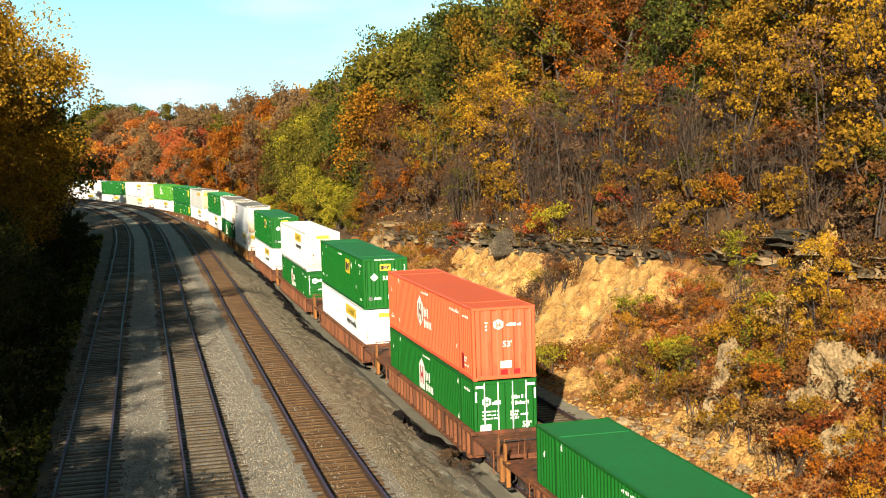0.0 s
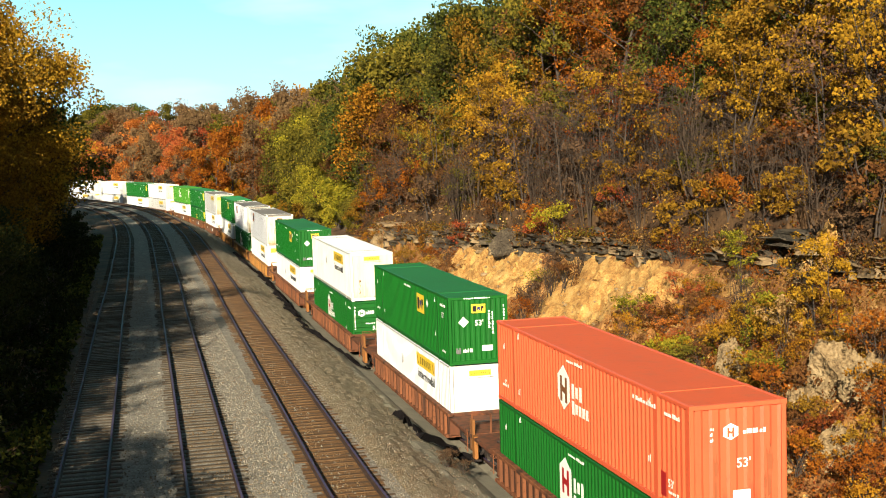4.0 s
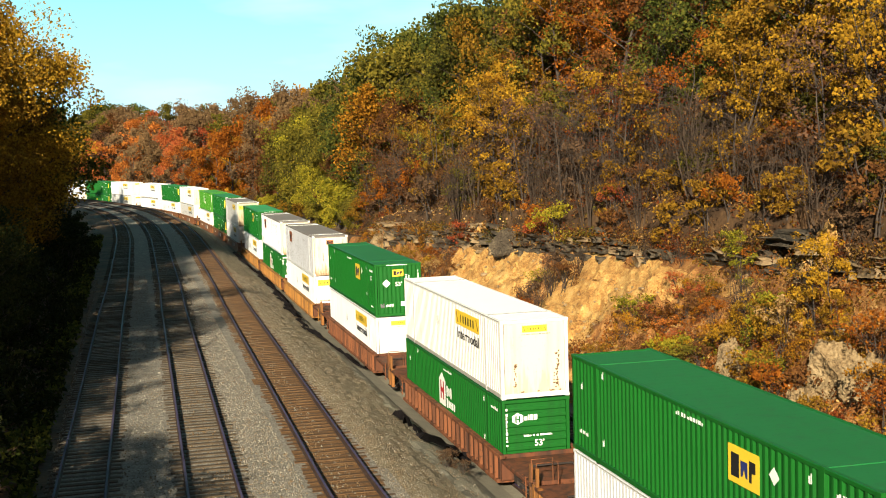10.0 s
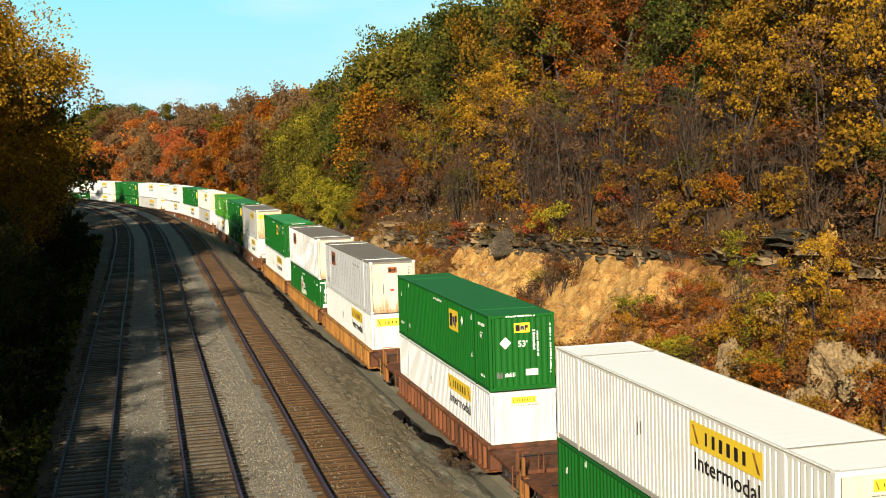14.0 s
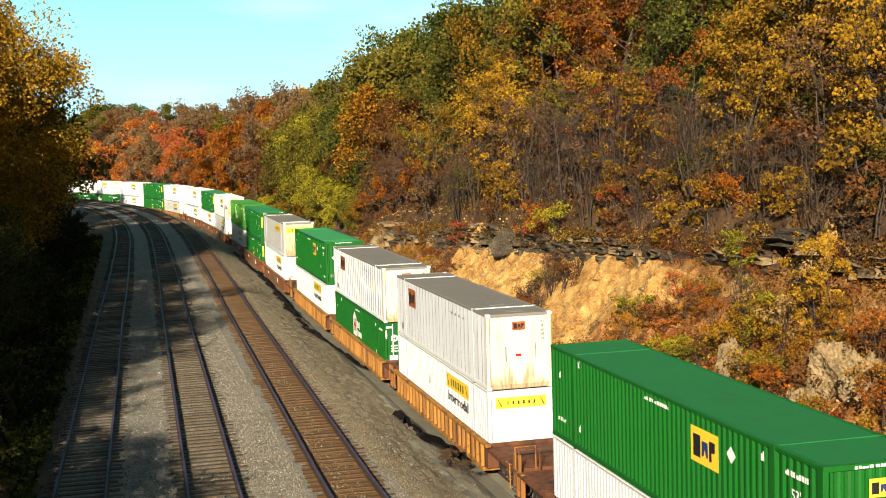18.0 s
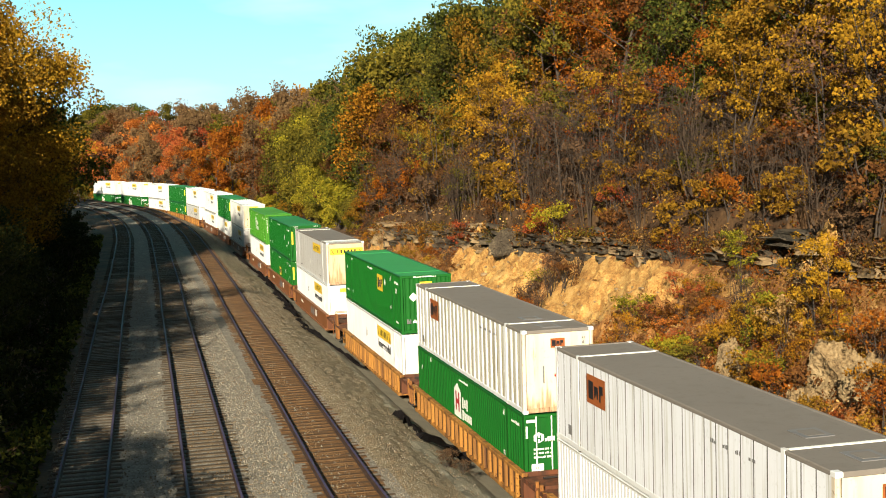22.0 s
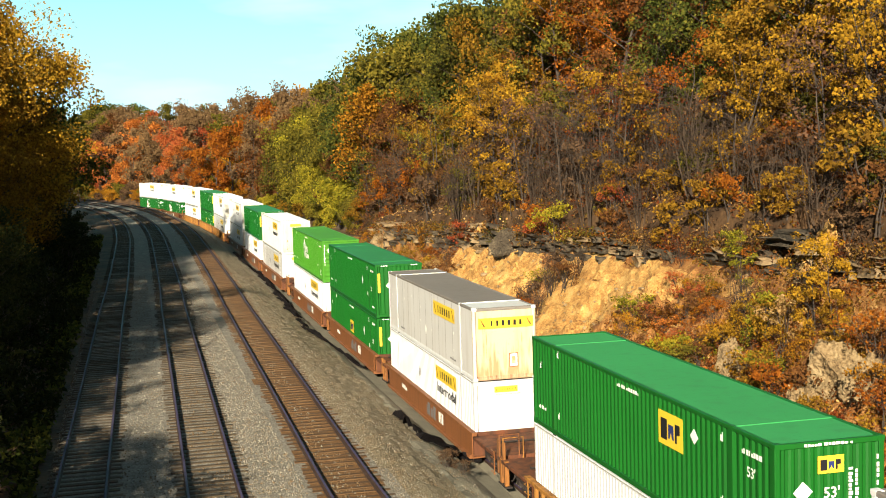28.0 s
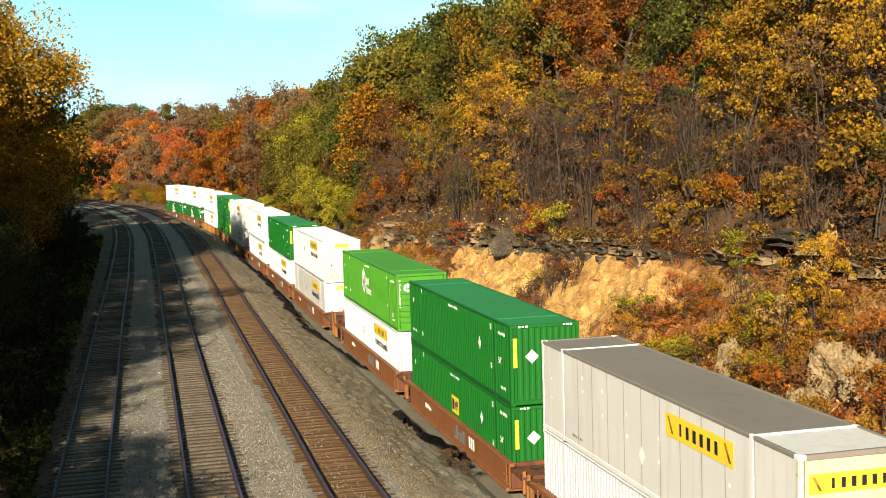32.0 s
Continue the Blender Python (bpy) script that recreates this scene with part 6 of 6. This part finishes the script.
GAP = 0.028                          # the upper box rests on connectors
LOWER, UPPER = LOW + 0.323, LOW + 0.323 + CH + GAP
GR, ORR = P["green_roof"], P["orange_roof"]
G, EG, BG, OR, WH, CR, GY, RG = (P[k] for k in ("green", "emp_green", "bright_green", "orange", "white", "cream", "grey", "roof_grey"))
LOADS = [
    (("green",), None),
    (("hub_door",), ("orange",)),
    (("jb",), ("emp",)),
    (("hub",), ("jb_cream",)),
    (("jb",), ("emp",)),
    (("jb_wide",), ("emp_white",)),
    (("hub_door",), ("emp_stained",)),
    (("jb",), ("emp_pale",)),
    (("jb",), ("jb_grey",)),
    (("emp2",), ("emp2",)),
    (("jb",), ("hub_bright",)),
    (("jb_open",), ("jb_cream",)),
    (("jb",), ("emp2",)),
    (("jb",), ("jb",)),
    (("jb_open",), ("jb",)),
    (("emp2",), ("emp2",)),
    (("jb",), ("jb",)),
    (("hub",), ("jb",)),
    (("hub",), ("jb",)),
]


def make_container(kind, upper):
    if kind == "green":
        t = container(G, GR, "corr", "corr", "dark green corrugated steel shipping container", joint=G)
        small_marks(t, P["mark"])
        plate("placard_holder", t, SIDE, 11.8, 1.3, 0.4, 0.7, P["mark"], 0.004, DIAMOND)
    elif kind == "hub_door":
        t = container(G, GR, "corr", "corr", "green corrugated container with white lock rods on its doors", doors=True, joint=G)
        mark_hub(t, G, doors=True)
    elif kind == "hub":
        t = container(G, GR, "corr", "hribs", "green corrugated steel container with a white emblem", joint=G)
        mark_hub(t, G)
    elif kind == "orange":
        t = container(OR, ORR, "corr", "corr", "faded orange corrugated container with a white emblem", joint=OR, face=P["end_orange"])
        mark_orange(t)
    elif kind == "emp":
        t = container(EG, GR, "corr", "fine", "green corrugated container with a yellow square emblem", joint=EG)
        mark_emp(t)
    elif kind == "emp_pale":
        t = container(EG, P["green_roof_pale"], "corr", "fine", "green corrugated container with sun-bleached roof and yellow square emblem", joint=EG)
        mark_emp(t)
    elif kind == "emp2":
        t = container(EG, P["green_roof_mid"], "corr", "fine", "deep green corrugated container with yellow strip and white diamond", joint=EG)
        mark_emp2(t, upper)
    elif kind == "hub_bright":
        t = container(BG, P["bright_roof"], "corr", "hribs", "bright green corrugated container with a white emblem", joint=BG)
        mark_hub(t, BG)
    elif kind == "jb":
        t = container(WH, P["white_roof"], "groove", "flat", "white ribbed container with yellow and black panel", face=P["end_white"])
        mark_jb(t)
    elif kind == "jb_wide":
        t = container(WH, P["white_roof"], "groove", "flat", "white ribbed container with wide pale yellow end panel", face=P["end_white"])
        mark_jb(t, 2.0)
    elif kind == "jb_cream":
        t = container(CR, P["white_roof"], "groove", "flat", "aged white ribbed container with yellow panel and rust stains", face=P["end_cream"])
        mark_jb(t), mark_jb_stains(t)
    elif kind == "jb_open":
        t = container(GY, RG, "postwide", "flat", "grey smooth-sided container with white posts and yellow panel", trim=WH, joint=P["joint"])
        mark_jb(t)
    elif kind == "jb_grey":
        t = container(GY, RG, "postwide", "flat", "grey panel-sided container with yellow panel and dark roof", trim=WH, roof_frame=True, cap=P["roof_grey"], near_roof=GY, face=P["end_dirty"], joint=P["seam"], sill=P["rust_sill"])
        mark_grey(t)
    elif kind == "emp_stained":
        t = container(P["panel_white"], RG, "hat", "flat", "white container with stained recessed panels and dark grey roof", roof_frame=True, cap=P["roof_grey"], face=P["end_rusty"], trim=WH, joint=P["panel_stained"], sill=P["rust_sill"])
        mark_emp(t, True)
    else:
        t = container(P["panel_white"], RG, "post", "flat", "white panel-sided container with dark grey roof and rust stains", roof_frame=True, cap=P["roof_grey"], face=P["end_rusty"], trim=WH, joint=P["joint"], sill=P["rust_sill"])
        mark_emp(t, True)
    return t


for i, (low, high) in enumerate(LOADS):
    load(i, LOWER, make_container(low[0], False))
    if high:
        box = make_container(high[0], True)
        for side in (-1, 1):
            for y in (LIFT, CL - LIFT):
                put("box_connector", bit("box_connector", (side * (CW / 2 - 0.09) - 0.08, y - 0.09, -GAP - 0.002), (side * (CW / 2 - 0.09) + 0.08, y + 0.09, 0.021)), P["dark"], box)
        load(i, UPPER, box)


# ---------------------------------------------------------------- well cars
SET_START = {0, 1, 2, 3, 4, 5, 8, 11, 14, 17}     # units that head a car; the others share a truck with the one before
PAINT = [P["rust"]] * 5 + [P["ochre"]] * 3 + [P["brown"]] * 6 + [P["ochre"]] * 3 + [P["brown"]] * 2


def well_car(i):
    near_free, far_free = i in SET_START, (i + 1) in SET_START or i == len(LOADS) - 1
    c = PAINT[i]
    t = tagged(new("well_car"), {id(P["rust"]): "rust-brown well car of a container train", id(P["ochre"]): "faded ochre-yellow well car of a container train", id(P["brown"]): "dark brown well car of a container train"}[id(c)], "railway car", "well cars of the train")
    y0, y1 = (-3.5 if near_free else -1.55), CL + (3.5 if far_free else 1.55)
    w = 1.52
    for side in (-1, 1):
        # the ribbed cars' plates get the shade of the recess as colour
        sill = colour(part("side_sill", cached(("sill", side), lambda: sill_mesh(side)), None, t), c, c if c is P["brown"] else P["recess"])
        for k in range(23 if c is not P["brown"] else 0):
            put("rib", bit("rib", (min(side * (w + 0.02), side * (w - 0.1)), 0.30 + k * 0.69, 0.32), (max(side * (w + 0.02), side * (w - 0.1)), 0.43 + k * 0.69, 1.20)), c, sill)
    put("well_floor", bit("well_floor", (-1.4, 0.0, 0.2), (1.4, CL, 0.30)), c, t)
    for y, out, free in ((0.0, y0, near_free), (CL, y1, far_free)):
        a, b = sorted((y + math.copysign(0.14, out - y), out))
        put("end_platform", bit("end_platform", (-1.45, a, 0.98), (1.45, b, 1.12), 0.02), P["deck"], t)
        put("bulkhead", bit("bulkhead", (-1.4, min(y, y + math.copysign(0.12, out - y)), 0.3), (1.4, max(y, y + math.copysign(0.12, out - y)), 1.25), 0.02), P["deck"], t)
        put("centre_sill", bit("centre_sill", (-0.35, a, 0.55), (0.35, b, 0.97)), c, t)
        for x in (-1.42, 1.3):
            put("end_post", bit("end_post", (x, out - 0.12 * (out > y), 0.5), (x + 0.12, out + 0.12 * (out < y), 1.75 if free else 1.3), 0.02), P["gold_steel"], t)
            put("step_bracket", bit("step_bracket", (x - 0.03, out - 0.5, 0.25), (x + 0.13, out - 0.3, 1.15), 0.03), P["gold_steel"], t)
            put("step", bit("step", (x - 0.06, out - 0.62, 0.2), (x + 0.2, out - 0.18, 0.26)), P["dark"], t)
        if free:
            put("coupler", bit("coupler", (-0.14, min(out, out + math.copysign(0.5, out - y)), 0.6), (0.14, max(out, out + math.copysign(0.5, out - y)), 0.9), 0.04), P["dark"], t)
            put("brake_wheel" if y == 0 else "hand_rail", cached(("hr", y == 0), lambda: Build().tube([(-1.36, 0, 1.1), (-1.36, 0, 1.9), (-0.6, 0, 1.9), (-0.6, 0, 1.1)], [0.025] * 4, 6).mesh("hand_rail", [c])), c, t, m=Matrix.Translation((0, out, 0)))
        hose = cached("hose", lambda: Build().tube([(0, 0, 0.95), (0, -0.05, 0.6), (0.05, -0.12, 0.38), (0.16, -0.16, 0.34), (0.26, -0.14, 0.45), (0.3, -0.05, 0.7)], [0.035] * 6, 7).mesh("air_hose", [P["dark"]]))
        for x in (-1.25, 0.5):
            put("air_hose", hose, P["dark"], t, "", Matrix.Translation((x, out, 0)))
        ladder = Build()
        for z in (0.45, 0.72, 0.99, 1.26):
            ladder.tube([(-0.06, 0.05, 0.4), (-0.06, 0.05, 1.3)], [0.02] * 2, 5) if z < 0.5 else None
            ladder.tube([(0, 0.05, z), (-0.06, 0.05, z), (-0.06, 0.5, z), (0, 0.5, z)], [0.016] * 4, 5)
        put("ladder", cached("ladder", lambda: ladder.mesh("ladder", [c])), c, t, "", Matrix.Translation((-1.46, min(y, out) + 0.1 if free else y, 0)))
        put("deck_pipe", cached("deck_pipe", lambda: Build().tube([(-0.9, 0, 1.2), (0.7, 0, 1.2), (0.9, 0, 1.14)], [0.04] * 3, 7).mesh("deck_pipe", [P["dark"]])), P["dark"], t, "", Matrix.Translation((0, (y + out) / 2, 0)))
        put("chock", bit("chock", (0.55, min(y, out) + 0.35, 1.12), (0.95, min(y, out) + 0.75, 1.3), 0.03), P["recess"], t)
    if c is P["brown"]:
        bars(t, SIDE, 5.0, 0.76, 1.0, 0.46, 3, P["mark"], 12, 0.135)
        bars(t, SIDE, 6.9, 0.74, 1.7, 0.58, 6, P["groove"], 14, 0.135)
        bars(t, SIDE, 12.4, 0.80, 1.1, 0.20, 6, P["mark"], 13, 0.135)
    trucks = [(-1.72 if near_free else -1.75)] + ([CL + 1.72] if far_free else [])
    for y in trucks:
        truck(t, y)
    MOVING.append((t, NEAR_END[i], CL, LOW))
    t.matrix_basis = riding(NEAR_END[i], CL, LOW)
    return t


def sill_mesh(side):
    """Side of the well: slot 0 the chords, slot 1 the recessed plate, which may take a shade-darkened colour."""
    b, w = Build(), 1.5
    x = sorted((side * (w - 0.08), side * (w - 0.13)))
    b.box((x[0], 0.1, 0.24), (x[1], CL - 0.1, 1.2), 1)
    x = sorted((side * (w + 0.05), side * (w - 0.16)))
    b.box((x[0], -0.4, 1.18), (x[1], CL + 0.4, 1.32), 0, 0.02)
    b.box((x[0], 0.1, 0.18), (x[1], CL - 0.1, 0.32), 0, 0.02)
    return b.mesh("side_sill", [P["rust"], P["rust"]])


WHEELS = []


def truck(car, y):
    """A two-axle truck; its wheelsets roll."""
    def frame_mesh():
        b = Build()
        for side in (-1, 1):
            xs = sorted((side * 0.93, side * 1.09))
            b.box((xs[0], -1.15, 0.50), (xs[1], 1.15, 0.66), 0, 0.03)
            b.box((xs[0], -0.5, 0.26), (xs[1], 0.5, 0.4), 0, 0.03)
            for e in (-1, 1):
                b.tube([(side * 1.01, e * 0.48, 0.33), (side * 1.01, e * 0.75, 0.55)], [0.07, 0.07], 6)
                b.box((xs[0] - 0.02, e * 0.89 - 0.16, 0.36), (xs[1] + 0.02, e * 0.89 + 0.16, 0.6), 0, 0.03)
            for k in (-.2, 0, .2):
                b.tube([(side * 1.01, k, 0.36), (side * 1.01, k, 0.6)], [0.08, 0.08], 8)
        b.box((-1.0, -0.2, 0.45), (1.0, 0.2, 0.66), 0, 0.03)
        return b.mesh("truck", [P["dark"]])

    def wheel_mesh():
        b = Build()
        b.tube([(-0.9, 0, 0), (0.9, 0, 0)], [0.085, 0.085], 10)
        for side in (-1, 1):
            pts = [(side * 0.66, 0, 0), (side * 0.69, 0, 0), (side * 0.70, 0, 0), (side * 0.80, 0, 0), (side * 0.83, 0, 0)]
            b.tube(pts, [0.45, 0.45, 0.42, 0.41, 0.30], 20)
            b.box((min(side * .825, side * .84), -0.05, 0.1), (max(side * .825, side * .84), 0.05, 0.28), 1)
        return b.mesh("wheelset", [P["dark"], P["mark"]])
    tr = put("truck", cached("truck", frame_mesh), P["dark"], car, "grimy dark steel truck", Matrix.Translation((0, y, 0)))
    for e in (-1, 1):
        ws = part("wheelset", cached("wheels", wheel_mesh), None, tr)
        ws.matrix_basis = Matrix.Translation((0, e * 0.89, 0.42))
        WHEELS.append((ws, e * 0.89))


for i in range(len(LOADS)):
    well_car(i)


# ---------------------------------------------------------------- what moves
def motions():
    run = [travelled(t) for t in TIMES]
    for thing, s, length, z in MOVING:
        walk(thing, [(t, riding(s - d, length, z)) for t, d in zip(TIMES, run)])
    steps = [i * 0.1 for i in range(321)]
    turn = [travelled(t) / 0.42 for t in steps]
    for ws, y in WHEELS:
        walk(ws, [(t, Matrix.Translation((0, y, 0.42)) @ Matrix.Rotation(a, 4, "X")) for t, a in zip(steps, turn)])


motions()
